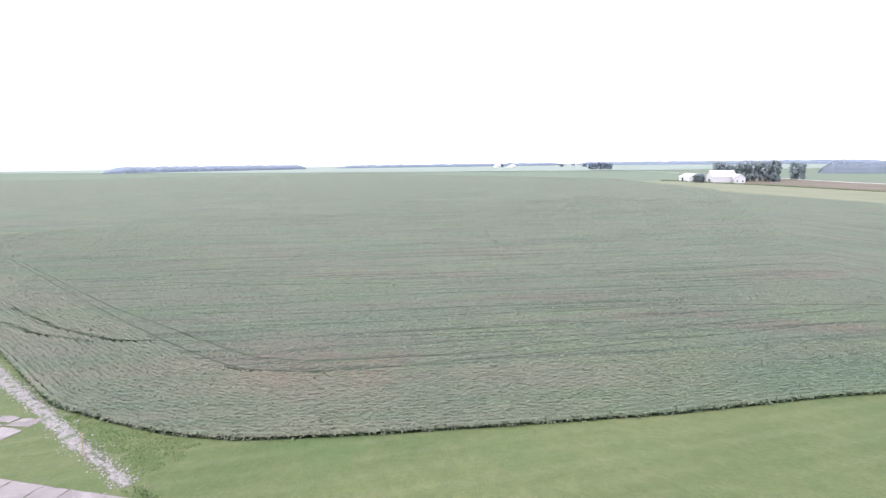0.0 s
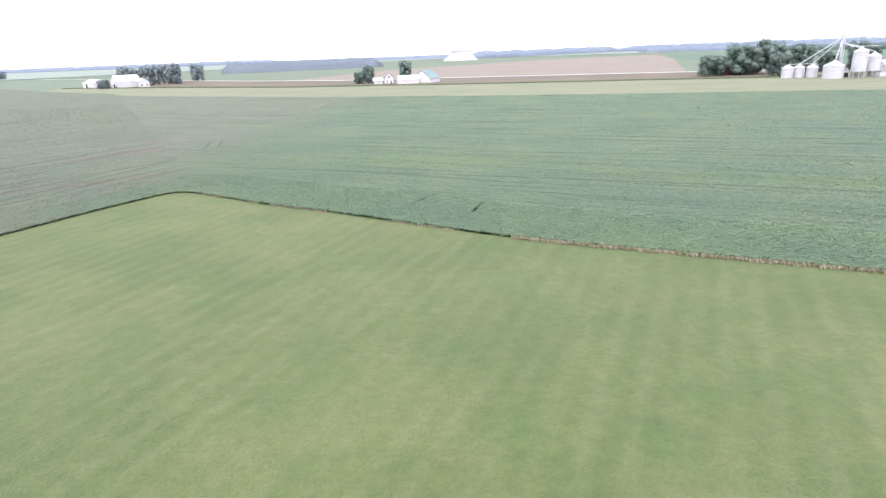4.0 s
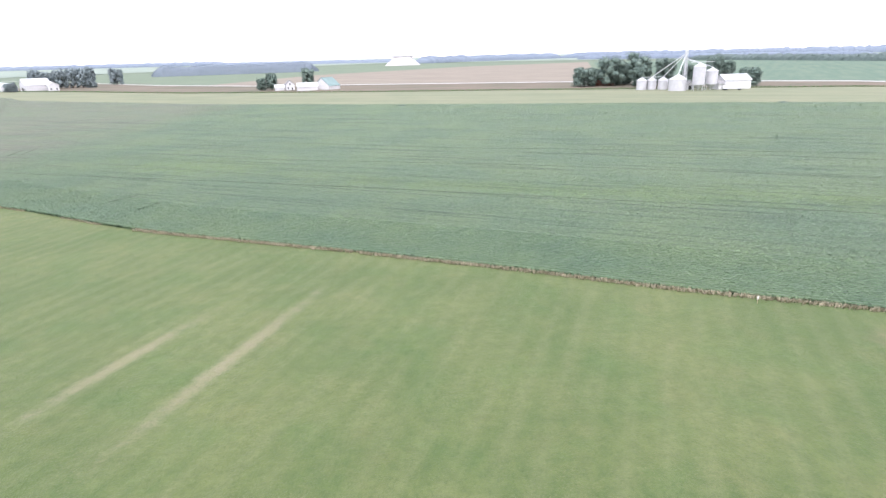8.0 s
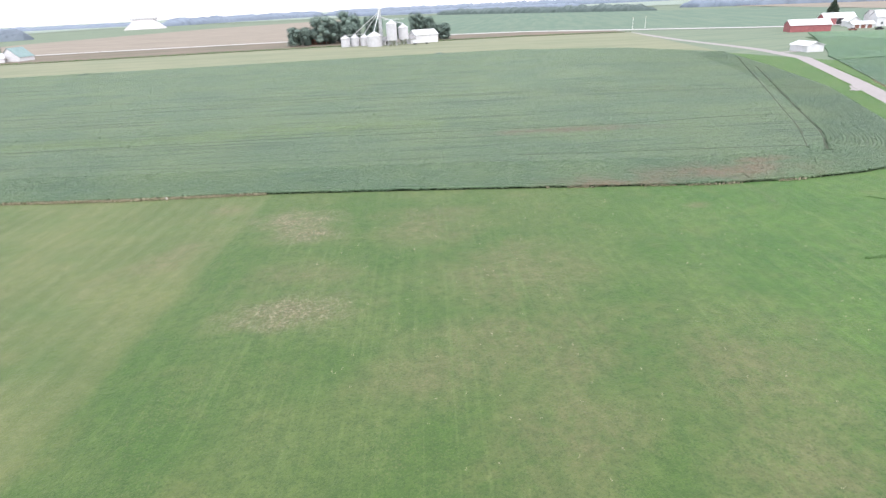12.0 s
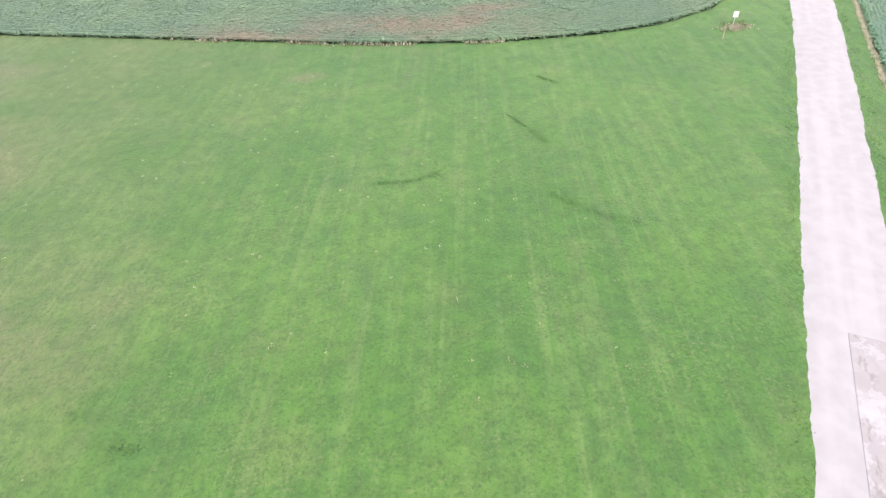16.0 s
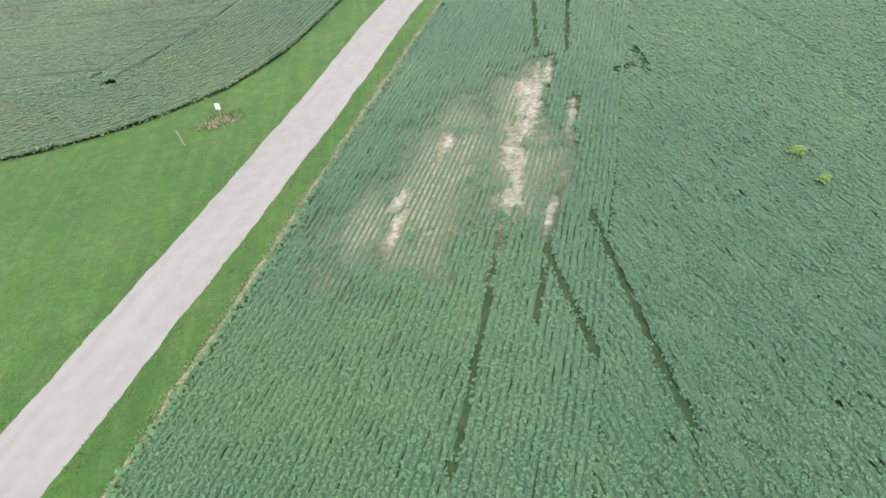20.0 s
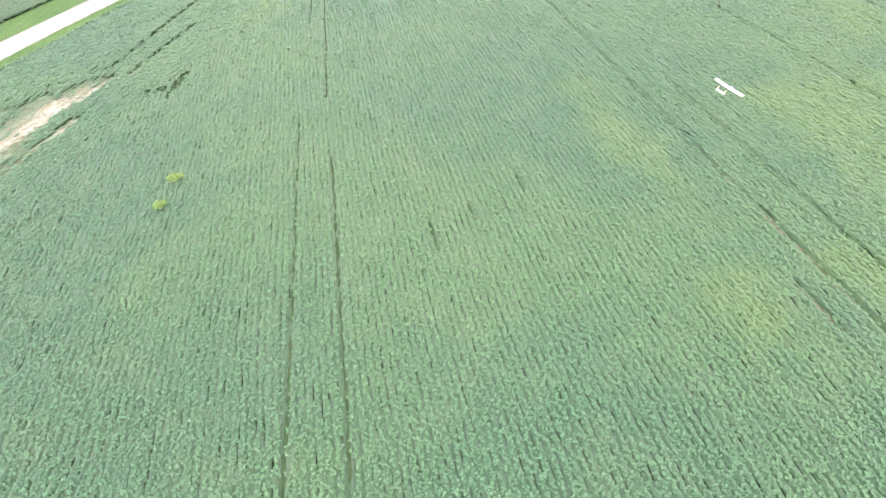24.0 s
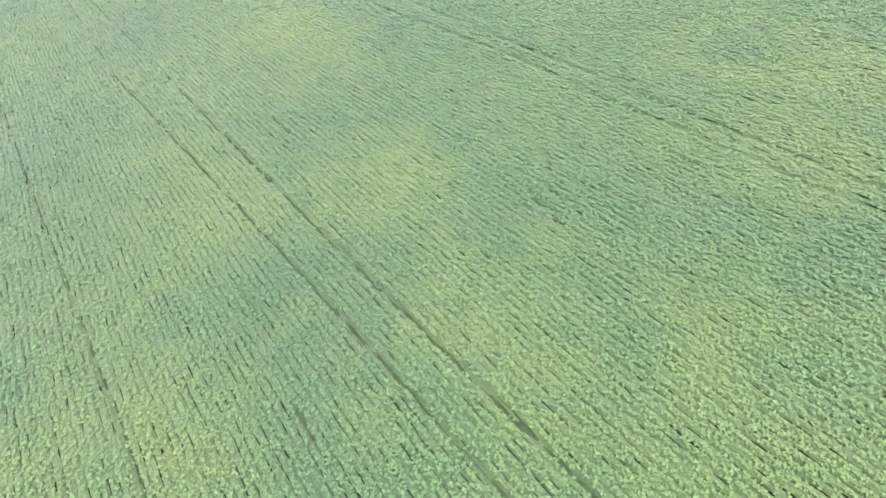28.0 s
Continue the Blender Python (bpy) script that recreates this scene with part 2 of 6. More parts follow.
def lawn_material():
    p = Paint("mown_grass", 0.85, 0.0, 0.2)
    p.sheen(0.06)
    side = p.math("ADD", p.xyz(p.place(68.5, (1, 1, 1), (36.2, 23.0, 0)))[1], p.math("MULTIPLY", p.math("SUBTRACT", p.noise(0.5, 3), 0.5), 0.9))
    rough = p.span(side, 0.8, -0.8)
    far = p.span(p.xyz(p.place(68.5, (1, 1, 1), (36.2, 23.0, 0)))[1], -34.0, -70.0)
    big = p.span(p.noise(0.07, 4), 0.35, 0.66)
    small = p.span(p.noise(0.9, 6, None, 0.72), 0.34, 0.66)
    grain = p.noise(9.0, 3)
    mown = p.mix(big, (0.086, 0.117, 0.039), (0.128, 0.148, 0.056))
    wild = p.mix(big, (0.057, 0.110, 0.025), (0.094, 0.130, 0.042))
    lush = p.mix(big, (0.053, 0.128, 0.023), (0.078, 0.156, 0.030))
    calm = p.math("SUBTRACT", 1.0, p.math("MULTIPLY", p.math("MULTIPLY", rough, far), 0.35))
    c = p.mix(rough, mown, p.mix(far, wild, lush))
    lines = p.noise(1.0, 3, p.place(72, (22, 0.9, 1)), 0.6)
    c = p.mix(p.math("MULTIPLY", p.math("MULTIPLY", p.span(lines, 0.48, 0.66), rough), p.math("MULTIPLY", p.math("MAXIMUM", far, 0.36), 0.38)), c, (0.124, 0.182, 0.060))
    swath = p.math("SINE", p.math("ADD", p.math("MULTIPLY", p.xyz(p.place(69.4))[1], 2 * math.pi / 2.6), p.math("MULTIPLY", p.noise(0.05, 2), 3.0)))
    worn = p.noise(1.0, 4, p.place(69.4, (9, 1.3, 1), (5, 8, 0)), 0.6)
    bands = p.math("ADD", p.math("MULTIPLY", p.math("ADD", p.math("MULTIPLY", swath, 0.5), 0.5), 0.24), p.math("MULTIPLY", worn, 0.80))
    smooth = p.math("SUBTRACT", 1.0, rough)
    c = p.mix(p.math("MULTIPLY", p.math("MULTIPLY", p.span(bands, 0.36, 0.80), smooth), 0.28), c, (0.196, 0.196, 0.106))
    c = p.mix(p.math("MULTIPLY", p.math("MULTIPLY", p.span(p.noise(0.14, 4, p.place(20, (1, 1, 1), (3, 1, 8))), 0.44, 0.72), smooth), 0.40), c, (0.064, 0.120, 0.034))
    clover = p.math("MULTIPLY", p.span(p.noise(0.26, 6, p.place(0, (1, 1, 1), (2, 9, 4)), 0.72), 0.47, 0.66), p.math("MULTIPLY", rough, p.span(far, 0.2, 0.9, 0.35, 1.0)))
    c = p.mix(p.math("MULTIPLY", clover, 0.42), c, (0.036, 0.098, 0.030))
    lines2 = p.noise(1.0, 3, p.place(76, (9, 1.1, 1), (31, 17, 3)), 0.65)
    c = p.mix(p.math("MULTIPLY", p.span(lines2, 0.45, 0.68), p.math("ADD", p.math("MULTIPLY", rough, 0.16), 0.10)), c, (0.058, 0.095, 0.036))
    c = p.mix(p.math("MULTIPLY", p.span(p.noise(0.22, 4, p.place(10, (1, 1, 1), (7, 3, 5))), 0.52, 0.72), p.math("MULTIPLY", calm, 0.30)), c, (0.160, 0.154, 0.070))
    dry = p.blobs([(59, -13, 7, 5, 20), (64, -6, 6, 4, 0), (46, 19, 6, 3, -20),
                   (54, -3, 6, 4, 0), (70, -22, 9, 6, 30), (75, -12, 9, 8, 10), (62, -2, 9, 5, -20), (67, 10, 8, 9, 0), (64, 26, 7, 6, 0), (40, 45, 2.2, 4, 68), (33, 30, 8, 3, 40), (97, 17, 2, 1.2, 0), (66, 30, 8, 3, -20)], 0.5)
    c = p.mix(p.math("MULTIPLY", dry, p.span(p.noise(0.8, 5, None, 0.7), 0.28, 0.60, 0.15, 0.60)), c, (0.168, 0.140, 0.082))
    thatch = p.blobs([(48.5, 36.0, 6, 4.5, -20), (49, 30.5, 5, 3, -20), (44.5, 11.2, 6.5, 3.6, -10)], 0.55, 0.5)
    c = p.mix(p.math("MULTIPLY", thatch, p.span(p.noise(1.0, 5, None, 0.75), 0.28, 0.56, 0.25, 0.95)), c, p.mix(p.span(p.noise(2.6, 5, None, 0.75), 0.48, 0.62), (0.150, 0.122, 0.074), (0.330, 0.280, 0.205)))
    mow = p.noise(1.0, 4, p.place(71, (40, 0.42, 1), (11, 2, 6)), 0.6)
    c = p.mix(p.math("MULTIPLY", p.math("MULTIPLY", p.span(mow, 0.52, 0.64), rough), p.span(p.noise(0.12, 3, p.place(0, (1, 1, 1), (9, 2, 2))), 0.40, 0.62, 0.06, 0.30)), c, (0.150, 0.200, 0.072))
    hay = p.blobs([(-18.6, 45.5, 14, 1.0, 72.5), (-28.3, 45.0, 11, 0.9, 68.8)], 0.35, 0.8)
    c = p.mix(p.math("MULTIPLY", hay, p.span(p.noise(0.9, 4), 0.3, 0.65, 0.45, 0.95)), c, (0.262, 0.228, 0.152))
    c = p.mix(p.math("MULTIPLY", small, p.math("ADD", p.math("MULTIPLY", rough, 0.28), 0.44)), c, p.mix(0.62, c, (0.028, 0.060, 0.018)))
    c = p.mix(p.math("MULTIPLY", p.span(grain, 0.45, 0.75), 0.18), c, (0.165, 0.210, 0.075))
    speck = p.span(p.noise(5.5, 4, None, 0.75), 0.52, 0.64)
    c = p.mix(p.math("MULTIPLY", speck, p.math("MULTIPLY", p.span(p.noise(0.16, 3, p.place(0, (1, 1, 1), (17, 5, 1))), 0.44, 0.66), 0.35)), c, (0.205, 0.190, 0.105))
    c = p.mix(p.math("MULTIPLY", p.span(p.noise(4.6, 5, p.place(0, (1, 1, 1), (3, 15, 9)), 0.8), 0.50, 0.62), p.math("ADD", p.math("MULTIPLY", rough, 0.22), 0.28)), c, (0.030, 0.060, 0.020))
    p.bump(p.math("ADD", grain, p.math("MULTIPLY", p.noise(2.4, 4, None, 0.7), 1.8)), 0.10, 0.8)
    return p.done(c)


MAT_LAWN = lawn_material()


def field_material(name, a, b, turn, streak=0.5, bump=0.15):
    p = Paint(name, 0.9, 0.0, 0.15)
    f = p.math("ADD", p.math("MULTIPLY", p.noise(1.0, 3, p.place(turn, (90, 7, 1))), 0.6), p.math("MULTIPLY", p.noise(0.03, 4), 0.4))
    c = p.mix(p.span(f, 0.35, 0.65), a, b)
    c = p.mix(p.math("MULTIPLY", p.span(p.noise(0.6, 3), 0.3, 0.7), streak * 0.4), c, p.mix(0.5, c, (0.02, 0.03, 0.02)))
    p.bump(p.noise(0.8, 4), bump, 0.6)
    return p.done(c)


# Distance haze is painted into the farmland, ripe field and distant plain colours.
MAT_GROUND = field_material("haze_tinted_farmland", (0.128, 0.168, 0.122), (0.168, 0.198, 0.140), 4)
MAT_PALE = field_material("pale_hay_strip", (0.165, 0.185, 0.120), (0.215, 0.215, 0.145), -20, 0.3)
MAT_WEED = field_material("weedy_stubble", (0.120, 0.115, 0.085), (0.190, 0.150, 0.120), -20, 0.6)
MAT_TAN = field_material("ripe_field", (0.205, 0.176, 0.146), (0.250, 0.214, 0.178), -22, 0.3)
MAT_HAZE = field_material("haze_tinted_plain", (0.200, 0.250, 0.205), (0.270, 0.300, 0.270), 10, 0.2)
MAT_GREEN = field_material("far_green_field", (0.105, 0.155, 0.118), (0.138, 0.182, 0.135), 60, 0.4)


def soil_material():
    p = Paint("shaded_leaf_and_bare_soil", 0.95, 0.0, 0.1)
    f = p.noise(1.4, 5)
    # Base green copies shaded lower leaves, painted under the closed rows.
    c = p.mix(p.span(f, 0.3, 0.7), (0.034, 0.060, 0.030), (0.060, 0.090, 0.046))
    rut = p.blobs([(212.8, -39, 7, 1.2, 80), (213.9, -48.6, 4.2, 1.0, 80), (209.8, -45.2, 2.6, 0.9, 79), (213.4, -34.5, 2.0, 0.9, 79)], 0.3, 0.6)
    c = p.mix(p.math("MULTIPLY", rut, p.span(p.noise(1.6, 4), 0.3, 0.6)), c, (0.150, 0.118, 0.088))
    rowy = p.noise(1.0, 4, p.place(50, (6.0, 0.5, 1)), 0.7)
    soft = p.math("MULTIPLY", p.blobs(BARE_SOFT, 0.5, 0.3), p.span(rowy, 0.30, 0.55, 0.75, 1.0))
    c = p.mix(soft, c, p.mix(p.span(p.noise(2.5, 4), 0.35, 0.65), (0.190, 0.168, 0.118), (0.300, 0.268, 0.208)))
    dry = p.math("MULTIPLY", p.blobs(BARE, 0.8, 0.9), p.span(rowy, 0.30, 0.55, 0.35, 1.0))
    c = p.mix(dry, c, p.mix(p.span(p.noise(2.5, 4), 0.35, 0.65), (0.240, 0.218, 0.175), (0.385, 0.362, 0.318)))
    p.bump(p.noise(7, 4), 0.05, 0.8)
    return p.done(c)


BARE = [(164.8, -2.0, 11.6, 0.42, 52.4), (162.4, -4.4, 2.6, 0.8, 55), (168.2, 3.2, 2.0, 0.9, 50), (159.2, -9.4, 2.2, 0.7, 52), (167.5, 1.2, 5.0, 0.75, 53), (169.0, -2.2, 3.6, 0.45, 53), (166.6, 1.0, 3.4, 0.5, 53), (160.3, -12.3, 1.8, 0.35, 50), (150.8, -8.4, 1.5, 0.42, 50),
        (152.3, -5.6, 1.2, 0.40, 50), (158.6, -0.5, 1.6, 0.40, 52), (171.5, 5.2, 3.0, 0.5, 53)]
BARE_SOFT = [(157.5, -2.5, 11.5, 4.6, 52), (154.0, -6.5, 10.0, 4.2, 52), (162.0, -6.5, 8, 3.6, 52), (149.0, -7.0, 6.0, 3.0, 50), (166.0, 2.0, 9.0, 2.6, 53)]
MAT_SOIL = soil_material()


def gravel_material():
    p = Paint("crushed_limestone", 0.95, 0.0, 0.15)
    f = p.noise(0.9, 5)
    c = p.mix(p.span(f, 0.3, 0.7), (0.258, 0.235, 0.235), (0.294, 0.268, 0.269))
    worn = p.noise(1.0, 3, p.place(49.4, (18, 0.9, 1)))
    c = p.mix(p.math("MULTIPLY", p.span(worn, 0.40, 0.66), 0.40), c, (0.325, 0.297, 0.300))
    c = p.mix(p.math("MULTIPLY", p.span(p.noise(14, 3), 0.5, 0.8), 0.35), c, (0.235, 0.220, 0.214))
    p.bump(p.noise(22, 3), 0.012, 0.4)
    return p.done(c)


MAT_GRAVEL = gravel_material()


def concrete_material():
    p = Paint("weathered_concrete", 0.9, 0.0, 0.2)
    c = p.mix(p.each(), (0.212, 0.186, 0.184), (0.270, 0.240, 0.240))
    c = p.mix(p.math("MULTIPLY", p.span(p.noise(0.5, 5), 0.48, 0.70), 0.5), c, (0.345, 0.315, 0.318))
    c = p.mix(p.math("MULTIPLY", p.span(p.noise(0.7, 6, p.place(49, (1.6, 0.7, 1), (40, 9, 2)), 0.7), 0.55, 0.63), 0.6), c, (0.155, 0.140, 0.125))
    spall = p.span(p.noise(0.45, 6, p.place(30, (1, 1, 1), (12, 4, 7)), 0.75), 0.555, 0.575)
    c = p.mix(p.math("MULTIPLY", spall, 0.40), c, (0.360, 0.332, 0.336))
    damp = p.span(p.noise(0.16, 4, p.place(49, (1, 1, 1), (3, 9, 1)), 0.6), 0.52, 0.66)
    c = p.mix(p.math("MULTIPLY", damp, 0.40), c, (0.165, 0.142, 0.145))
    c = p.mix(p.math("MULTIPLY", p.span(p.noise(11, 3), 0.5, 0.8), 0.25), c, (0.18, 0.17, 0.16))
    p.bump(p.noise(6, 4), 0.01, 0.6)
    return p.done(c)


MAT_CONCRETE = concrete_material()


def leaf_material(name, a, b):
    p = Paint(name, 0.7, 0.0, 0.25)
    c = p.mix(p.island(), a, b)
    return p.done(p.mix(p.math("MULTIPLY", p.span(p.noise(0.5, 3), 0.35, 0.65), 0.5), c, a))


# Haze of distance is painted into the next five foliage colours.
MAT_TREE = leaf_material("haze_tinted_broadleaf", (0.128, 0.176, 0.156), (0.190, 0.244, 0.205))
MAT_TREE_FAR = leaf_material("haze_tinted_foliage", (0.172, 0.205, 0.262), (0.205, 0.240, 0.300))
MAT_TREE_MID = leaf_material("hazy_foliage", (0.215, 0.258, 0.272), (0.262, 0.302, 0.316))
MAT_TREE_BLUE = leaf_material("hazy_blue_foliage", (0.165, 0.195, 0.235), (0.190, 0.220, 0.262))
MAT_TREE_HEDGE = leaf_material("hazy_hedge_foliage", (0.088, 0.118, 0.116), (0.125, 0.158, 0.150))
MAT_CONIFER = leaf_material("conifer_foliage", (0.025, 0.040, 0.025), (0.045, 0.065, 0.040))
MAT_TUFT = leaf_material("grass_tuft", (0.082, 0.140, 0.044), (0.125, 0.185, 0.066))
MAT_TUFT_DARK = leaf_material("rank_grass", (0.074, 0.148, 0.050), (0.104, 0.178, 0.064))
MAT_LUSH = leaf_material("lush_grass_blades", (0.105, 0.190, 0.052), (0.150, 0.240, 0.078))
MAT_STRAW = leaf_material("dry_grass", (0.270, 0.240, 0.165), (0.430, 0.385, 0.280))
MAT_WEED_LEAF = leaf_material("yellow_green_weed", (0.140, 0.220, 0.060), (0.230, 0.310, 0.100))
MAT_BARK = plain("bark", (0.085, 0.065, 0.050), 0.95, 0, 0.3, 3, 0.03)
MAT_STEEL = plain("galvanised_steel", (0.62, 0.63, 0.65), 0.38, 0.55, 0.12, 0.8)
MAT_BIN = plain("pale_bin_steel", (0.55, 0.54, 0.57), 0.5, 0.15, 0.07, 0.6)
MAT_WHITE = plain("white_siding", (0.64, 0.63, 0.65), 0.6, 0, 0.06, 0.6)
MAT_WHITE_ROOF = plain("white_metal_roof", (0.66, 0.66, 0.68), 0.4, 0.1, 0.05, 0.5)
MAT_RED = plain("red_barn_siding", (0.33, 0.118, 0.122), 0.7, 0, 0.14, 0.6)
MAT_RUST = plain("rusty_red_roof", (0.25, 0.115, 0.090), 0.8, 0, 0.3, 0.5)
MAT_GREENROOF = plain("blue_green_metal_roof", (0.20, 0.275, 0.275), 0.6, 0.0, 0.1, 0.5)
MAT_GREYROOF = plain("grey_shingle_roof", (0.27, 0.265, 0.27), 0.85, 0, 0.15, 0.8)
MAT_PALE_ROAD = plain("pale_road_surface", (0.44, 0.42, 0.42), 0.9, 0, 0.1, 0.5)
# Near-black: paints the shade inside doorways, also tyres and car bodies.
MAT_DARK = plain("opening_shade_and_tyre_black", (0.035, 0.035, 0.038), 0.7, 0, 0.2, 1.0)
MAT_GLASS = plain("window_glass", (0.06, 0.07, 0.08), 0.12, 0, 0.2, 1.0)
MAT_FOAM = plain("white_foam", (0.84, 0.84, 0.83), 0.5, 0, 0.04, 6)
MAT_YELLOW = plain("pale_yellow_foam", (0.78, 0.80, 0.48), 0.5, 0, 0.05, 6)
MAT_CARBON = plain("black_carbon", (0.03, 0.03, 0.035), 0.4, 0, 0.2, 8)
MAT_GREYPOD = plain("grey_pod_shell", (0.20, 0.24, 0.28), 0.35, 0, 0.15, 8)
MAT_WOOD = plain("weathered_pine", (0.42, 0.34, 0.22), 0.85, 0, 0.2, 5, 0.01)
MAT_BOARD = plain("white_board", (0.72, 0.69, 0.66), 0.7, 0, 0.08, 3)
MAT_SHADE = plain("charcoal_canopy_cloth", (0.045, 0.050, 0.045), 0.9, 0, 0.2, 2)


def stone_material():
    p = Paint("limestone_rubble", 0.95, 0.0, 0.15)
    c = p.mix(p.island(), (0.17, 0.155, 0.145), (0.36, 0.34, 0.33))
    p.bump(p.noise(15, 3), 0.01)
    return p.done(c)


p = Paint("dry_verge_thatch", 0.95, 0.0, 0.1)
c = p.mix(p.span(p.noise(6.0, 5, None, 0.75), 0.35, 0.65), (0.190, 0.160, 0.100), (0.330, 0.290, 0.205))
p.bump(p.noise(12.0, 4), 0.05, 0.8)
MAT_THATCH = p.done(p.mix(p.math("MULTIPLY", p.span(p.noise(0.9, 4), 0.48, 0.62), 0.85), c, (0.075, 0.130, 0.040)))
MAT_STONE = stone_material()
p = Paint("weedy_crushed_stone", 0.95, 0.0, 0.15)
c = p.mix(p.span(p.noise(5.0, 5, None, 0.75), 0.35, 0.65), (0.150, 0.138, 0.130), (0.330, 0.305, 0.300))
c = p.mix(p.math("MULTIPLY", p.span(p.noise(1.1, 4), 0.50, 0.62), 0.8), c, (0.085, 0.120, 0.055))
p.bump(p.noise(9.0, 4), 0.06, 0.8)
MAT_RUBBLE_BED = p.done(c)


# ---------------------------------------------------------------- mesh helpers
def mesh_object(name, mesh, material, parent=None, label=""):
    mesh.materials.append(material)
    ob = new(name, mesh)
    if parent is not None:
        ob.parent = parent
    if label:
        ob["label"] = label
    return ob


def part(name, bm, material, parent=None, label=""):
    """One bmesh as one mesh object under a thing or a part."""
    mesh = bpy.data.meshes.new(name)
    bm.to_mesh(mesh)
    bm.free()
    return mesh_object(name, mesh, material, parent, label)


def raw(name, verts, faces, material, parent=None):
    """Many small faces of one size (n x 3 or n x 4 indices) as one mesh."""
    verts, faces = np.asarray(verts, np.float32), np.asarray(faces, np.int32)
    mesh = bpy.data.meshes.new(name)
    n, k = faces.shape
    mesh.vertices.add(len(verts))
    mesh.vertices.foreach_set("co", verts.ravel())
    mesh.loops.add(n * k)
    mesh.loops.foreach_set("vertex_index", faces.ravel())
    mesh.polygons.add(n)
    mesh.polygons.foreach_set("loop_start", np.arange(0, n * k, k, dtype=np.int32))
    mesh.update(calc_edges=True)
    return mesh_object(name, mesh, material, parent)


def empty(name, m, label, category, group="", kind=""):
    ob = new(name)
    ob.empty_display_size = 0.3
    ob.matrix_world = m
    return tagged(ob, label, category, group, kind)


def box(bm, x0, y0, z0, x1, y1, z1, bevel=0.0):
    r = bmesh.ops.create_cube(bm, size=1.0)
    for v in r["verts"]:
        v.co = Vector((x0 + (v.co.x + 0.5) * (x1 - x0), y0 + (v.co.y + 0.5) * (y1 - y0), z0 + (v.co.z + 0.5) * (z1 - z0)))
    if bevel:
        bmesh.ops.bevel(bm, geom=list({e for v in r["verts"] for e in v.link_edges}), offset=bevel, segments=1, affect="EDGES")
    return bm


def boxed(*a, bevel=0.0):
    return box(bmesh.new(), *a, bevel=bevel)


def bar(bm, a, b, r0, r1=None, sides=8):
    """A tapered round bar from a to b."""
    a, b = Vector(a), Vector(b)
    d = b - a
    m = Matrix.Translation((a + b) / 2) @ d.to_track_quat("Z", "Y").to_matrix().to_4x4()
    bmesh.ops.create_cone(bm, cap_ends=True, segments=sides, radius1=r0, radius2=r0 if r1 is None else r1, depth=d.length, matrix=m)
    return bm


def barred(*a, **k):
    return bar(bmesh.new(), *a, **k)


def prism(profile, y0, y1):
    """A profile of (x, z) points drawn out along y."""
    bm = bmesh.new()
    a = [bm.verts.new((x, y0, z)) for x, z in profile]
    b = [bm.verts.new((x, y1, z)) for x, z in profile]
    n = len(profile)
    bm.faces.new(a[::-1]), bm.faces.new(b)
    for i in range(n):
        bm.faces.new((a[i], a[(i + 1) % n], b[(i + 1) % n], b[i]))
    bmesh.ops.recalc_face_normals(bm, faces=bm.faces)
    return bm


def sheet(name, outline, z, material, label, category, skirt=0.0):
    """A flat piece of land inside an outline, with a turned-down rim."""
    turn = sum(p[0] * q[1] - q[0] * p[1] for p, q in zip(outline, outline[1:] + outline[:1]))
    outline = outline if turn > 0 else outline[::-1]
    bm = bmesh.new()
    vs = [bm.verts.new((x, y, z)) for x, y in outline]
    f = bm.faces.new(vs)
    f.normal_update()
    if skirt:
        for p, q in zip(vs, vs[1:] + vs[:1]):
            a, b = bm.verts.new((p.co.x, p.co.y, z - skirt)), bm.verts.new((q.co.x, q.co.y, z - skirt))
            bm.faces.new((p, q, b, a))
    bmesh.ops.triangulate(bm, faces=[f])
    return tagged(part(name, bm, material), label, category, "", "structure")


def along(points, step):
    """Points, tangents and left normals at even steps along a line."""
    p = np.array(points, float)
    seg = np.hypot(*(p[1:] - p[:-1]).T)
    s = np.concatenate([[0], np.cumsum(seg)])
    t = np.arange(0, s[-1], step)
    q = np.stack([np.interp(t, s, p[:, 0]), np.interp(t, s, p[:, 1])], 1)
    w = max(1, int(3.0 / step))
    k = np.ones(2 * w + 1) / (2 * w + 1)
    pad = np.pad(q, ((w, w), (0, 0)), mode="reflect", reflect_type="odd")
    q = np.stack([np.convolve(pad[:, 0], k, "valid"), np.convolve(pad[:, 1], k, "valid")], 1)
    d = np.gradient(q, axis=0)
    d /= np.hypot(*d.T)[:, None]
    return q, d, np.stack([-d[:, 1], d[:, 0]], 1)


def offset(points, dist, step=6.0):
    q, d, n = along(points, step)
    return [tuple(map(float, v)) for v in q + n * dist]


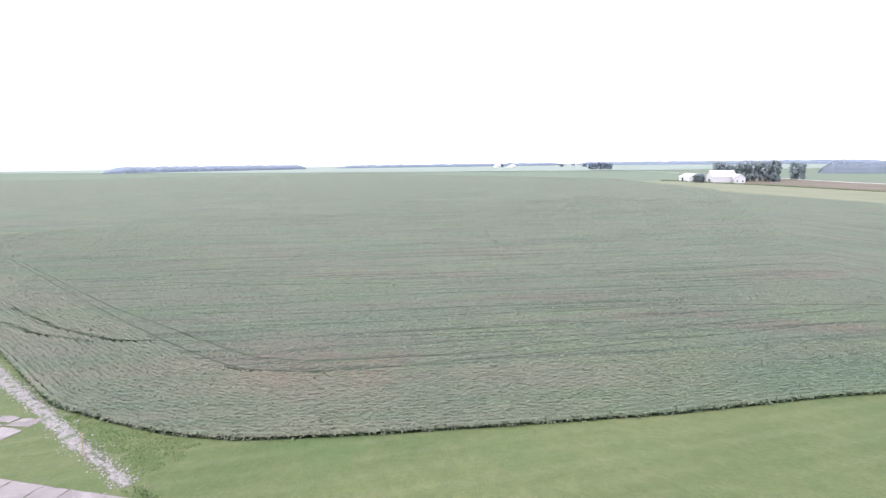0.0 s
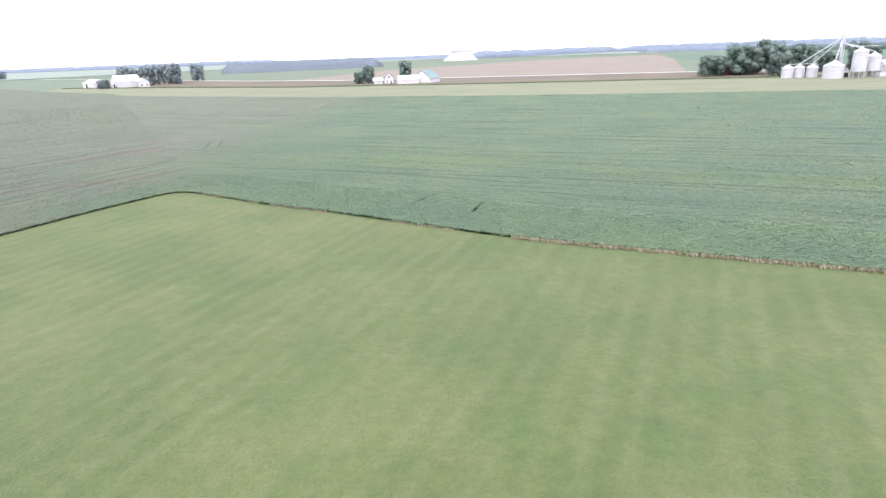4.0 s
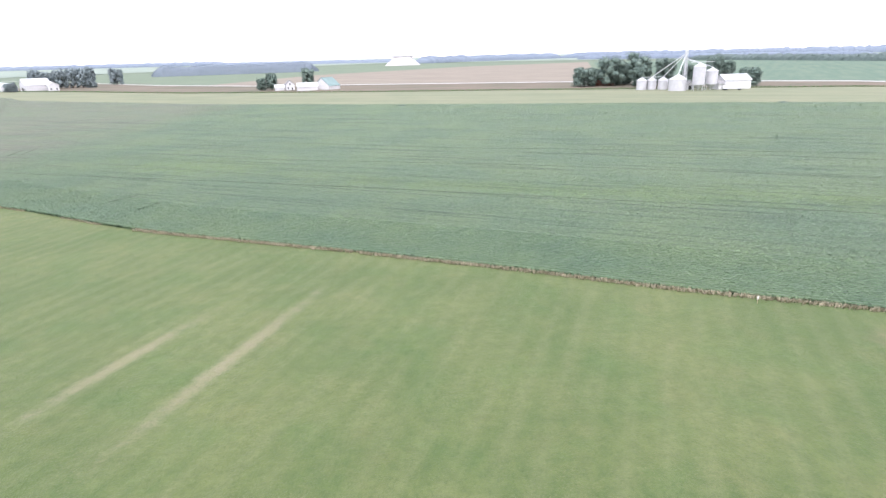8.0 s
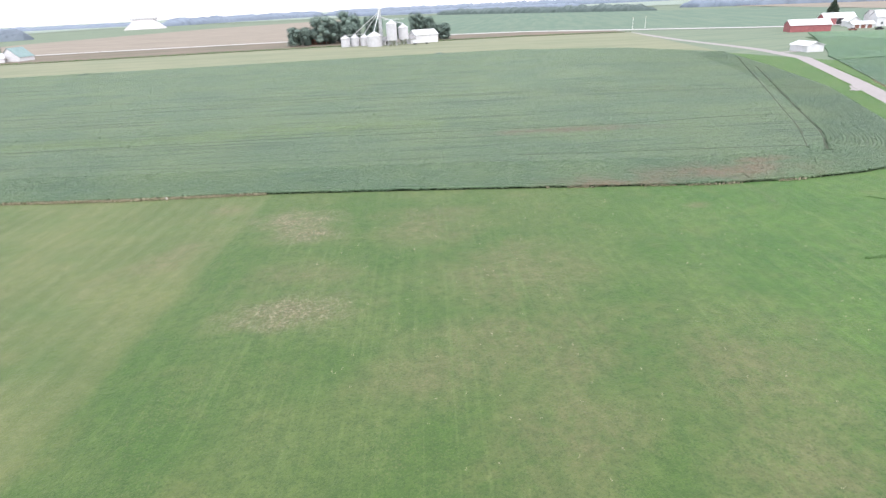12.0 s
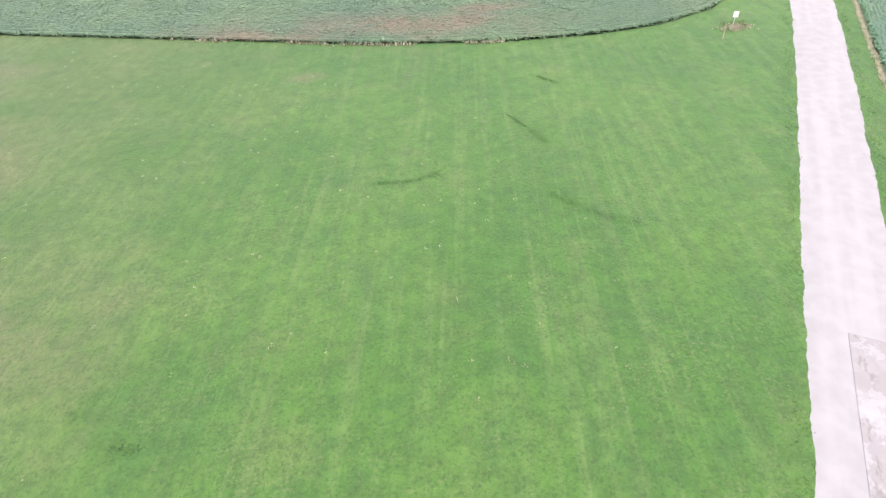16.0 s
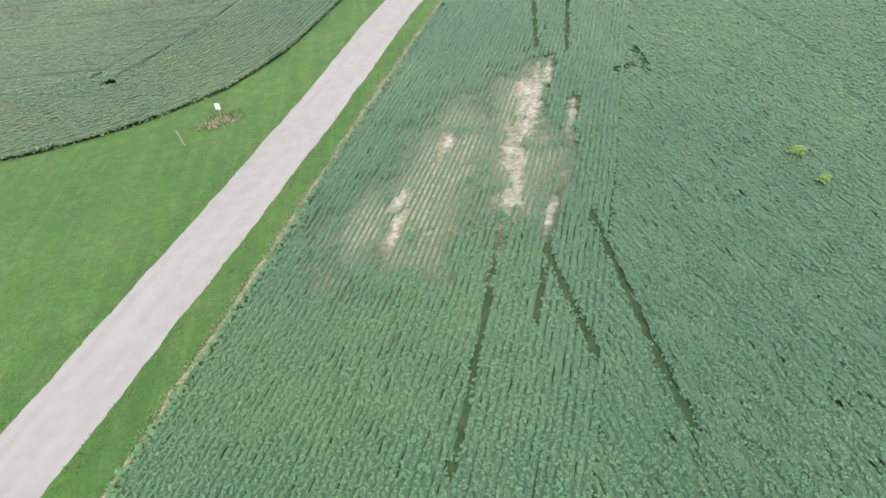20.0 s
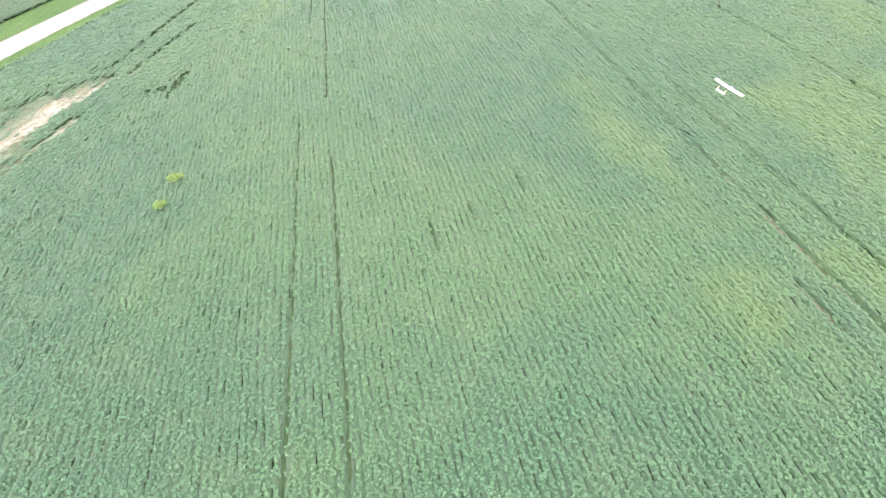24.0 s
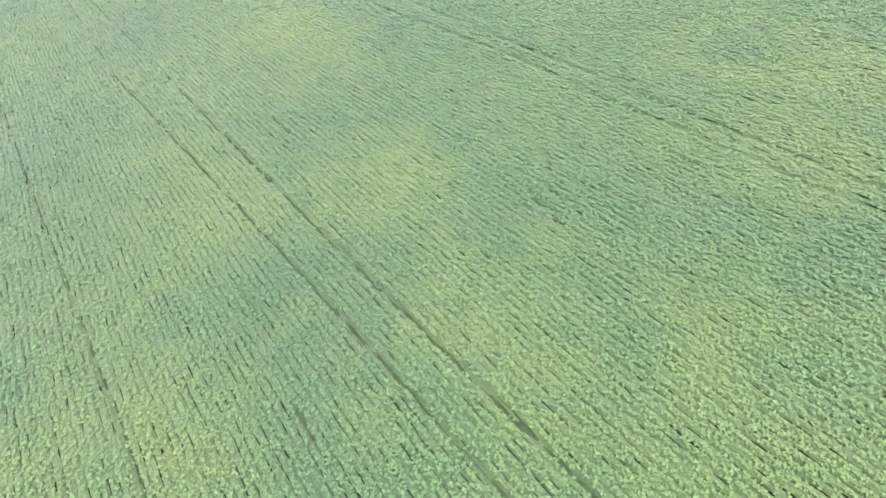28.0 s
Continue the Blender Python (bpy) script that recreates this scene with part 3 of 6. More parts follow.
def ribbon(name, points, widths, z, material, label, category, step=0.7, ragged=0.15, seed=1, crown=0.06):
    """A road or strip along a line, with ragged edges and a slight crown."""
    q, d, n = along(points, step)
    rng = np.random.default_rng(seed)
    s = np.linspace(0, 1, len(q))
    half = np.interp(s, np.linspace(0, 1, len(widths)), widths) / 2
    cols = []
    for k, side in enumerate((-1, -0.6, 0, 0.6, 1)):
        rough = np.convolve(rng.normal(0, ragged * 2.0, len(q) + 6), np.ones(7) / 7, "valid") + rng.normal(0, ragged * 0.25, len(q)) if abs(side) == 1 else 0
        h = z + crown * (1 - side * side) + (0.0 if abs(side) < 1 else -0.05)
        cols.append(np.column_stack([q + n * (half * side + rough * np.sign(side))[:, None] if abs(side) == 1 else q + n * (half * side)[:, None],
                                     np.full(len(q), h)]))
    v = np.stack(cols, 1).reshape(-1, 3)
    i = np.arange(len(q) - 1)[:, None] * 5 + np.arange(4)[None]
    i = i.ravel()
    ob = raw(name, v, np.stack([i, i + 5, i + 6, i + 1], 1)[:, ::-1], material)
    return tagged(ob, label, category, "", "structure")


def inside(p, poly):
    x, y = p[:, 0], p[:, 1]
    r = np.zeros(len(p), bool)
    for (x0, y0), (x1, y1) in zip(poly, poly[1:] + poly[:1]):
        if y0 == y1:
            continue
        r ^= ((y0 > y) != (y1 > y)) & (x < (x1 - x0) * (y - y0) / (y1 - y0) + x0)
    return r


def to_line(p, line):
    """Distance of points from a broken line."""
    best = np.full(len(p), 1e9)
    for a, b in zip(line, line[1:]):
        a, b = np.array(a), np.array(b)
        d = b - a
        t = np.clip(((p - a) @ d) / (d @ d), 0, 1)
        best = np.minimum(best, np.hypot(*(p - a - t[:, None] * d).T))
    return best


def leaves(xyz, radius, rng, blades=4, droop=0.42, width=0.42, rise=0.22):
    """Rosettes of leaf blades: vertices and quads."""
    n = len(xyz)
    az = rng.uniform(0, 2 * np.pi, n)[:, None] + np.arange(blades)[None] * 2 * np.pi / blades + rng.normal(0, 0.35, (n, blades))
    r = radius[:, None] * rng.uniform(0.7, 1.15, (n, blades))
    c, s = np.cos(az), np.sin(az)
    up = rng.normal(0.0, rise, (n, blades))
    w = r * width
    x, y, z = (xyz[:, k][:, None] for k in range(3))
    p0 = np.stack([x + 0.08 * r * c, y + 0.08 * r * s, z + 0 * r], -1)
    p1 = np.stack([x + 0.55 * r * c - w * s, y + 0.55 * r * s + w * c, z + r * (up - 0.05)], -1)
    p2 = np.stack([x + r * c, y + r * s, z + r * (up - droop)], -1)
    p3 = np.stack([x + 0.55 * r * c + w * s, y + 0.55 * r * s - w * c, z + r * (up - 0.02)], -1)
    v = np.stack([p0, p3, p2, p1], 2).reshape(-1, 3)
    return v, np.arange(n * blades * 4).reshape(-1, 4)


def waves(p, size, seed):
    """Smooth random values of about unit spread over the plan."""
    r = np.random.default_rng(seed)
    total = np.zeros(len(p))
    for _ in range(14):
        a, k = r.uniform(0, 2 * np.pi), r.uniform(0.6, 2.2) * 2 * np.pi / size / 1.6
        total += np.sin((p[:, 0] * math.cos(a) + p[:, 1] * math.sin(a)) * k + r.uniform(0, 6.28))
    return total / 2.6


def sprigs(xyz, radius, rng, blades=4, rise=0.5):
    """Small leafy sprigs, one triangle a leaf: vertices and triangles."""
    n = len(xyz)
    az = rng.uniform(0, 2 * np.pi, n)[:, None] + np.arange(blades)[None] * 2 * np.pi / blades + rng.normal(0, 0.4, (n, blades))
    r = radius[:, None] * rng.uniform(0.6, 1.25, (n, blades))
    c, s = np.cos(az), np.sin(az)
    t0, t1 = rng.normal(0.05, rise, (n, blades)), rng.normal(0.05, rise, (n, blades))
    w = r * 0.62
    x, y, z = (xyz[:, k][:, None] for k in range(3))
    a = np.stack([x - 0.1 * r * c, y - 0.1 * r * s, z - 0.15 * r], -1)
    b = np.stack([x + r * c + w * s, y + r * s - w * c, z + r * t0], -1)
    d = np.stack([x + r * c - w * s, y + r * s + w * c, z + r * t1], -1)
    return np.stack([a, b, d], 2).reshape(-1, 3), np.arange(n * blades * 3).reshape(-1, 3)


def tufts(name, pts, high, rng, material, label, category, base=0.0, blades=4):
    """Upright blades of grass in small tufts."""
    n = len(pts)
    az = rng.uniform(0, 2 * np.pi, (n, blades))
    h = high * rng.uniform(0.5, 1.2, (n, blades))
    lean = h * rng.uniform(0.2, 0.8, (n, blades))
    w = high * 0.14
    c, s = np.cos(az), np.sin(az)
    x, y = pts[:, 0][:, None], pts[:, 1][:, None]
    a = np.stack([x - w * s, y + w * c, np.full_like(h, base)], -1)
    b = np.stack([x + w * s, y - w * c, np.full_like(h, base)], -1)
    t = np.stack([x + lean * c, y + lean * s, base + h], -1)
    v = np.stack([a, b, t], 2).reshape(-1, 3)
    return tagged(raw(name, v, np.arange(n * blades * 3).reshape(-1, 3), material), label, category, "", "stuff")


# ---------------------------------------------------------------- the lie of the land
EDGE = [(-330, 6), (-240, 24), (-176.7, 40.5), (-154, 45.3), (-147.4, 49), (-141.5, 52.8), (-137, 57.2), (-131.6, 66.2), (-126, 76.6), (-119, 90),
        (-112.6, 105), (-105.8, 117.2), (-94, 110.4), (-84.7, 105), (-75.7, 101), (-51, 87.8), (-40, 83.2), (-14.2, 74.0), (7.9, 65.4),
        (25.4, 57.8), (43.5, 51.2), (62.8, 42.6), (81.2, 34.0), (92, 28.9), (104.5, 23.0), (118, 18.6), (127.8, 16.9), (135.8, 17.0),
        (144.3, 19.3), (151.2, 24.2), (156.3, 29.9), (171.1, 47), (194, 73.6), (222.6, 117.7), (250.8, 166.1)]
VERGE = [(36, -134), (129.6, -22.8), (134.3, -17.0), (140.9, -9.2), (145.4, -3.7), (154.7, 7.6), (168.2, 23.4), (181.9, 39.8), (208.7, 69.5), (251.9, 114.8)]
ROAD = [(39.3, -119.4), (123.9, -20.2), (131.7, -11.5), (140.2, -1.8), (150.6, 10.2), (163.6, 26.2), (206.0, 73.8), (252.4, 128.8), (270, 165), (278, 190), (292, 240), (333, 352)]
FAR_ROAD = [(620, 120), (399, 280), (342, 350), (290, 415), (225, 452), (110, 500), (-50, 540), (-170, 565), (-300, 640), (-560, 860), (-1400, 1500)]
FAR_EDGE = [(250.8, 166.1), (238, 216), (196, 255), (137, 273), (45, 294), (-45, 316), (-150, 352), (-300, 425), (-470, 560)]
STRIP_EDGE = [(322, 322), (250, 360), (180, 375), (60, 405), (-60, 430), (-200, 470), (-330, 540), (-470, 600)]

ground = sheet("ground", [(-4700, -4700), (4700, -4700), (4700, 4700), (-4700, 4700)], 0.0, MAT_GROUND, "flat green farmland reaching to the horizon", "farmland")
sheet("lawn", EDGE + VERGE[::-1] + [(-330, -134)], 0.05, MAT_LAWN, "mown grass airfield with dry patches and mowing lines", "lawn")
sheet("hay_strip", FAR_EDGE[:-1] + [(-470, 560)] + STRIP_EDGE[::-1], 0.20, MAT_PALE, "pale strip of cut hay beyond the crop", "field")
sheet("stubble_strip", STRIP_EDGE[::-1] + [(333, 352), (290, 412), (225, 449), (110, 497), (-50, 537), (-170, 562), (-300, 636), (-470, 775)][::1], 0.12,
      MAT_WEED, "brownish weedy stubble beside the far road", "field")
sheet("ripe_field", [(115, 506), (-50, 545), (-170, 572), (-235, 606), (-180, 860), (60, 1180), (330, 1330), (230, 900)], 0.25, MAT_TAN, "tan ripening field behind the farms", "field")
sheet("green_field", [(225, 458), (292, 420), (345, 356), (400, 288), (620, 130), (860, 480), (700, 700), (540, 1250), (330, 1280), (235, 890)], 0.22, MAT_GREEN,
      "blue-green far crop field", "field")
sheet("far_plain_west", [(-4600, -900), (-1500, 600), (-900, 1150), (-560, 1500), (-200, 1900), (-300, 4600), (-4600, 4600)], 0.8, MAT_HAZE, "far plain near the horizon paled by painted haze", "farmland")
sheet("far_plain_east", [(-200, 1900), (420, 1560), (760, 1150), (1100, 800), (1300, 300), (4600, -600), (4600, 4600), (-300, 4600)], 0.8, MAT_HAZE, "far plain near the horizon paled by painted haze", "farmland")
sheet("tan_field_east", [(690, 390), (900, 500), (1200, 700), (900, 900)], 0.5, MAT_TAN, "tan field near the horizon", "field")
ribbon("gravel_road", ROAD, [5.2, 5.2, 5.2, 5.2, 5.0, 4.6], 0.08, MAT_GRAVEL, "white crushed-limestone farm road with ragged edges", "road", 0.25, 0.07)
ribbon("far_road", FAR_ROAD, [11, 11, 11, 5, 5, 6, 6], 0.34, MAT_PALE_ROAD, "pale far country road", "road", 4.0, 0.2, 2)
ribbon("field_entrance", [(202.4, 71.5), (198.4, 68.4), (193.5, 66.5)], [5.0, 2.0], 0.085, MAT_GRAVEL, "short white gravel field entrance", "road", 0.5, 0.2, 3)
ribbon("shed_drive", [(263, 150), (270, 148), (276, 147)], [4, 4], 0.10, MAT_GRAVEL, "gravel drive beside the white shed", "road", 1.0, 0.2, 4)

# soil below the crops, coloured like shaded lower leaves
sheet("soil_north", EDGE + FAR_EDGE[1:] + [(-560, 640), (-1300, 620), (-1300, -200), (-330, -134)], 0.02, MAT_SOIL, "soil under the northern crop painted shaded-leaf green", "soil")
sheet("soil_east", VERGE + [(262, 126), (300, 150), (338, 198), (420, 188), (760, 60), (760, -330), (36, -330)], 0.055, MAT_SOIL, "soil under the eastern crop painted shaded-leaf green, with dry bare streaks", "soil")

# closed canopy of the crops away from the edges
inner = offset(EDGE, 13.6, 1.0)
tip = min(range(len(inner)), key=lambda i: math.hypot(inner[i][0] + 107.5, inner[i][1] - 131.5))
CROP_NORTH = inner[tip:] + FAR_EDGE[:-1] + [(-330, 460)]
CROP_WEST = inner[:tip + 1] + [(-330, 460), (-470, 560), (-560, 640), (-1300, 620), (-1300, -190), (-345, 12)]
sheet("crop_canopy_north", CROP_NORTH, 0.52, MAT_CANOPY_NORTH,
      "closed green soybean canopy with shaded row gaps painted dark", "soybean field", 0.5)
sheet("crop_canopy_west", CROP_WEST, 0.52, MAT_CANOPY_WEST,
      "closed green soybean canopy with brownish streaks and painted row shade", "soybean field", 0.5)
ZONE = [(119, -36), (129.6, -22.8), (134.3, -17.0), (140.9, -9.2), (145.4, -3.7), (154.7, 7.6), (168.2, 23.4), (181.9, 39.8), (208.7, 69.5), (251.9, 114.8), (300, 104), (300, -60), (99, -60)]
EAST_REST = [(251.9, 114.8), (262, 126), (276, 137), (300, 158), (340, 194), (364, 217), (374, 215), (392, 196), (428, 178), (760, 60), (760, -330), (36, -330), (36, -134), (99, -60),
                           (300, -60), (300, 104)]
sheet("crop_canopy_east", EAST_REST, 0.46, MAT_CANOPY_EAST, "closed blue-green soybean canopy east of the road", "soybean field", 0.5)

# ---------------------------------------------------------------- soybean plants in their rows
rng = np.random.default_rng(7)
TRACKS_EAST = [[(179.5, -52), (181.4, -43.2), (183.4, -35), (188.8, -11.3)], [(182.4, -52), (184.4, -43.4), (186.6, -33.5), (190, -17.9)], [(191.9, -8.6), (198, 17.4), (205, 47)], [(194.6, 10.5), (199, 28), (203, 46)],
               [(209.6, -57), (211.8, -45.4), (213.9, -33.1), (217, -17), (222.5, 13), (229, 47)], [(212.8, -56.5), (214.6, -47.5), (216.8, -35), (219.8, -19.2)],
               [(238.6, -55), (240.1, -46.4), (242.4, -31.4), (248.6, 12.3)], [(241.2, -55), (242.1, -48.9), (245.6, -27.2), (250.7, 2.0)],
               [(226.5, -55), (228.2, -47.3), (230.6, -35.5), (232.4, -24), (235.3, -4.3), (238.6, 17.1), (245, 50)],
               [(147, -25.2), (151.6, -19.2), (157.1, -11.6)], [(157.1, -16.7), (154.7, -19.8)], [(163.9, -8.8), (158.3, -15.2), (157.5, -18.1), (156.2, -23.3)], [(162.8, -13.5), (161.5, -17.0), (159.5, -22.8), (157.6, -28.5)],
               [(173.0, 9.5), (179.4, 20.4), (186, 31)], [(175.0, 7.3), (182.4, 18.1)], [(180.6, 4.0), (179.3, 1.0)], [(176.3, 1.7), (178.3, 1.4)], [(201.5, -26.5), (200.9, -29.0)], [(193.9, -28.7), (193.4, -31.6)],
               [(210.1, -43), (209.6, -46.8)], [(196.7, -30.2), (197, -28.2)], [(178.4, -0.4), (179.2, 1.6), (180.0, 3.6)], [(187.2, 12.2), (188.2, 14.6)],
               [(239.9, -27.4), (239.5, -30)], [(237.4, -36.4), (236.8, -38.6)]]
FAINT_EAST = [[(248.6, 12.3), (255.5, 44.5), (266, 100)], [(252.9, 13.8), (257.5, 41), (268, 98)], [(250.7, 2.0), (252.9, 13.8)], [(260.9, -56), (262.2, -48.9), (264.8, -36.3), (267.6, -24.6), (270.4, -8.2), (280, 45)],
              [(262.5, -56), (263.4, -51.3), (265.9, -39.5), (268.1, -29.6), (271.8, -12.7), (283, 45)], [(251.8, -13.5), (251.2, -16.7)],
              [(253.2, -36.6), (253.9, -38.6)], [(254.6, -36.4), (253.0, -39.9)], [(255.6, -36.8), (255.0, -38.4)]]
EAST_DIR, HEAD_DIR = radians(79.0), radians(49.6)
head = 21.0


def rows_of(turn, x0, x1, y0, y1, gap, step, jig):
    """Plants on straight rows inside a box of the plan."""
    c, s = math.cos(turn), math.sin(turn)
    mid = np.array([(x0 + x1) / 2, (y0 + y1) / 2])
    reach = math.hypot(x1 - x0, y1 - y0) / 2
    a, b = np.meshgrid(np.arange(-reach, reach, step), np.arange(-reach, reach, gap), indexing="ij")
    a = a + rng.uniform(-0.4, 0.4, a.shape) * step
    b = b + rng.normal(0, jig, b.shape) + 0.05 * np.sin(a * 0.35)
    p = np.stack([mid[0] + a * c - b * s, mid[1] + a * s + b * c], -1).reshape(-1, 2)
    return p[(p[:, 0] > x0) & (p[:, 0] < x1) & (p[:, 1] > y0) & (p[:, 1] < y1)]


def thin(p):
    """How much of the stand is left at each plant on the eastern field."""
    keep = np.ones(len(p))
    for x, y, rx, ry, turn in BARE + BARE_SOFT:
        c, s = math.cos(radians(turn)), math.sin(radians(turn))
        u, v = (p[:, 0] - x) * c + (p[:, 1] - y) * s, -(p[:, 0] - x) * s + (p[:, 1] - y) * c
        d = np.hypot(u / rx, v / ry) + (0.42 * waves(p, 2.6, 3) + 0.24 * waves(p, 0.9, 4)) * (1.0 if ry < 2 else 0.5)
        floor = 0.04 if ry < 2 else 0.50
        keep = np.minimum(keep, np.clip(floor + (d - 0.75) * 1.6, floor, 1))
    return keep


def clear_of(p, lines):
    best = np.full(len(p), 9.0)
    for line in lines:
        best = np.minimum(best, to_line(p, line))
    return best


def in_head(p):
    e = to_line(p, VERGE)
    return inside(p, ZONE) & (e > 0.2) & (e < head)


def in_east(p):
    return inside(p, ZONE) & (to_line(p, VERGE) > head - 0.05)


def tangled(p):
    """How far the stand has fallen over its rows, from none to all."""
    side = 181 + 0.27 * p[:, 1] - p[:, 0]
    return np.maximum(np.clip(side / 9 + 0.25 * waves(p, 6.0, 12), 0, 1), np.clip(0.40 + side / 60, 0, 0.40)) * np.clip((to_line(p, VERGE) - head) / 2.5, 0, 1)


def wheel(p):
    """Half width of the tracks: broad in the headland, narrow in the long rows."""
    return np.where((p[:, 0] < 166) | ((np.abs(p[:, 0] - 179.2) < 1.6) & (np.abs(p[:, 1] - 1.8) < 2.4)), 0.14, np.where((p[:, 0] < 187) & (p[:, 1] > 5), 0.15, np.where(np.abs(p[:, 0] - 233) < 8, 0.11, 0.145)))


def pressed(p):
    """Height left where wheels have run through the rows."""
    deep = 1 - 0.84 * np.clip(1.8 - clear_of(p, TRACKS_EAST) / wheel(p), 0, 1)
    return np.minimum(deep, 1 - 0.80 * np.clip(1.7 - clear_of(p, FAINT_EAST) / 0.13, 0, 1))


def ridges(turn, x0, x1, y0, y1, gap, allowed):
    """Rounded rows of foliage, cut where tracks and bare ground run through."""
    c, s = math.cos(turn), math.sin(turn)
    mid = np.array([(x0 + x1) / 2, (y0 + y1) / 2])
    reach = math.hypot(x1 - x0, y1 - y0) / 2
    step = 0.58
    a, b = np.arange(-reach, reach, step), np.arange(-reach, reach, gap)
    A, B = np.meshgrid(a, b, indexing="ij")
    B = B + 0.05 * np.sin(A * 0.35)
    mids = np.stack([mid[0] + A * c - B * s, mid[1] + A * s + B * c], -1).reshape(-1, 2)
    live = (mids[:, 0] > x0) & (mids[:, 0] < x1) & (mids[:, 1] > y0) & (mids[:, 1] < y1)
    idx = np.flatnonzero(live)
    idx = idx[allowed(mids[idx])]
    sub = mids[idx]
    full = thin(sub)
    keep = full > 0.37
    size = np.ones(len(mids))
    size[idx] = full
    size = size.reshape(A.shape)
    wild = tangled(mids).reshape(A.shape)
    live[:] = False
    live[idx[keep]] = True
    live = live.reshape(A.shape)
    high = rng.normal(0, 0.022, A.shape)
    vs = []
    for off, z in ((-0.195, 0.205), (-0.080, 0.285), (0.080, 0.285), (0.195, 0.205)):
        wob = (off * (1 + 0.3 * wild) + rng.normal(0, 1, A.shape) * (0.025 + 0.055 * wild)) * (0.05 + 0.95 * size)
        vs.append(np.stack([mid[0] + A * c - (B + wob) * s, mid[1] + A * s + (B + wob) * c, (z + high + rng.normal(0, 1, A.shape) * (0.018 + 0.055 * wild)) * np.clip((size - 0.34) / 0.60, 0.03, 1)], -1))
    v = np.stack(vs, 2)
    ok = live[:-1] & live[1:]
    i, j = np.nonzero(ok)
    nb = len(b)
    base = (i * nb + j) * 4
    up = ((i + 1) * nb + j) * 4
    quads = np.concatenate([np.stack([base + k, up + k, up + k + 1, base + k + 1], 1) for k in range(3)])
    used, flat = np.unique(quads, return_inverse=True)
    v = v.reshape(-1, 3)[used]
    left = pressed(v[:, :2])
    v[:, 2] *= left
    quads = flat.reshape(-1, 4)[:, ::-1]
    bare = (left[quads].min(1) < 0.30) & ((v[quads[:, 0], 0] < 166) | (v[quads[:, 0], 1] > -1)) & (v[quads[:, 0], 0] < 187)
    return v, quads[~bare]


v1, f1 = ridges(HEAD_DIR, 100, 272, -60, 116, 0.40, in_head)
v2, f2 = ridges(EAST_DIR, 130, 300, -60, 116, 0.40, in_east)
tagged(raw("soybean_ridges_east", np.concatenate([v1, v2]), np.concatenate([f1, f2 + len(v1)]), MAT_RIDGE), "rounded rows of dense soybean foliage, darkened to paint inner shade", "soybeans", "", "stuff")
near_head = rows_of(HEAD_DIR, 100, 272, -60, 116, 0.40, 0.078, 0.088)
near_head = near_head[in_head(near_head)]
east = rows_of(EAST_DIR, 130, 300, -60, 116, 0.40, 0.080, 0.105)
east = east[in_east(east)]
east = east + rng.normal(0, 0.10, east.shape) * tangled(east)[:, None]
stand = np.concatenate([near_head, east])
gap = clear_of(stand, TRACKS_EAST)
k1 = thin(stand)
stand = stand[(gap > wheel(stand) * (1.15 + 0.3 * waves(stand, 1.2, 5))) & (clear_of(stand, FAINT_EAST) > 0.13 + 0.05 * waves(stand, 1.0, 6)) & (rng.uniform(0, 1, len(stand)) < np.clip(k1 * 1.3, 0, 0.985))]
reach = to_line(stand, [(140, -36), (170, -48), (197, -59), (235, -54)])
share = np.clip(1.28 - reach / 68, 0.36, 1.0)
pick = (rng.uniform(0, 1, len(stand)) < share)
stand, share = stand[pick], share[pick]
k1 = thin(stand)
tall = 0.41 * (0.35 + 0.65 * k1) * rng.uniform(0.70, 1.12, len(stand))
v, f = sprigs(np.column_stack([stand, tall]), 0.090 * (0.5 + 0.5 * k1) / share ** 0.42 * rng.uniform(0.7, 1.3, len(stand)), rng, 3, 0.32 + 0.16 * tangled(stand)[:, None])
q, d, n = along(VERGE, 0.25)
w = (q[:, 0] > 112) & (q[:, 0] < 192)
low = np.repeat(q[w] - n[w] * 0.1, 3, 0) + rng.normal(0, 0.12, (3 * w.sum(), 2))
v2, f2 = sprigs(np.column_stack([low, rng.uniform(0.12, 0.45, len(low))]), np.full(len(low), 0.16), rng, 5)
v, f = np.concatenate([v, v2]), np.concatenate([f, f2 + len(v)])
tagged(raw("soybean_rows_east", v, f, MAT_LEAF), "leafy green soybean rows with wheel tracks between them", "soybeans", "", "stuff")

far_east = rows_of(EAST_DIR, 245, 345, 46, 200, 0.6, 0.42, 0.10)
far_east = far_east[inside(far_east, EAST_REST)]
v, f = sprigs(np.column_stack([far_east, 0.49 * rng.uniform(0.9, 1.12, len(far_east))]), 0.16 * rng.uniform(0.7, 1.3, len(far_east)), rng, 4, 0.2)
tagged(raw("soybean_plants_far_east", v, f, MAT_LEAF), "soybean plants standing out of the far eastern canopy", "soybeans", "", "stuff")

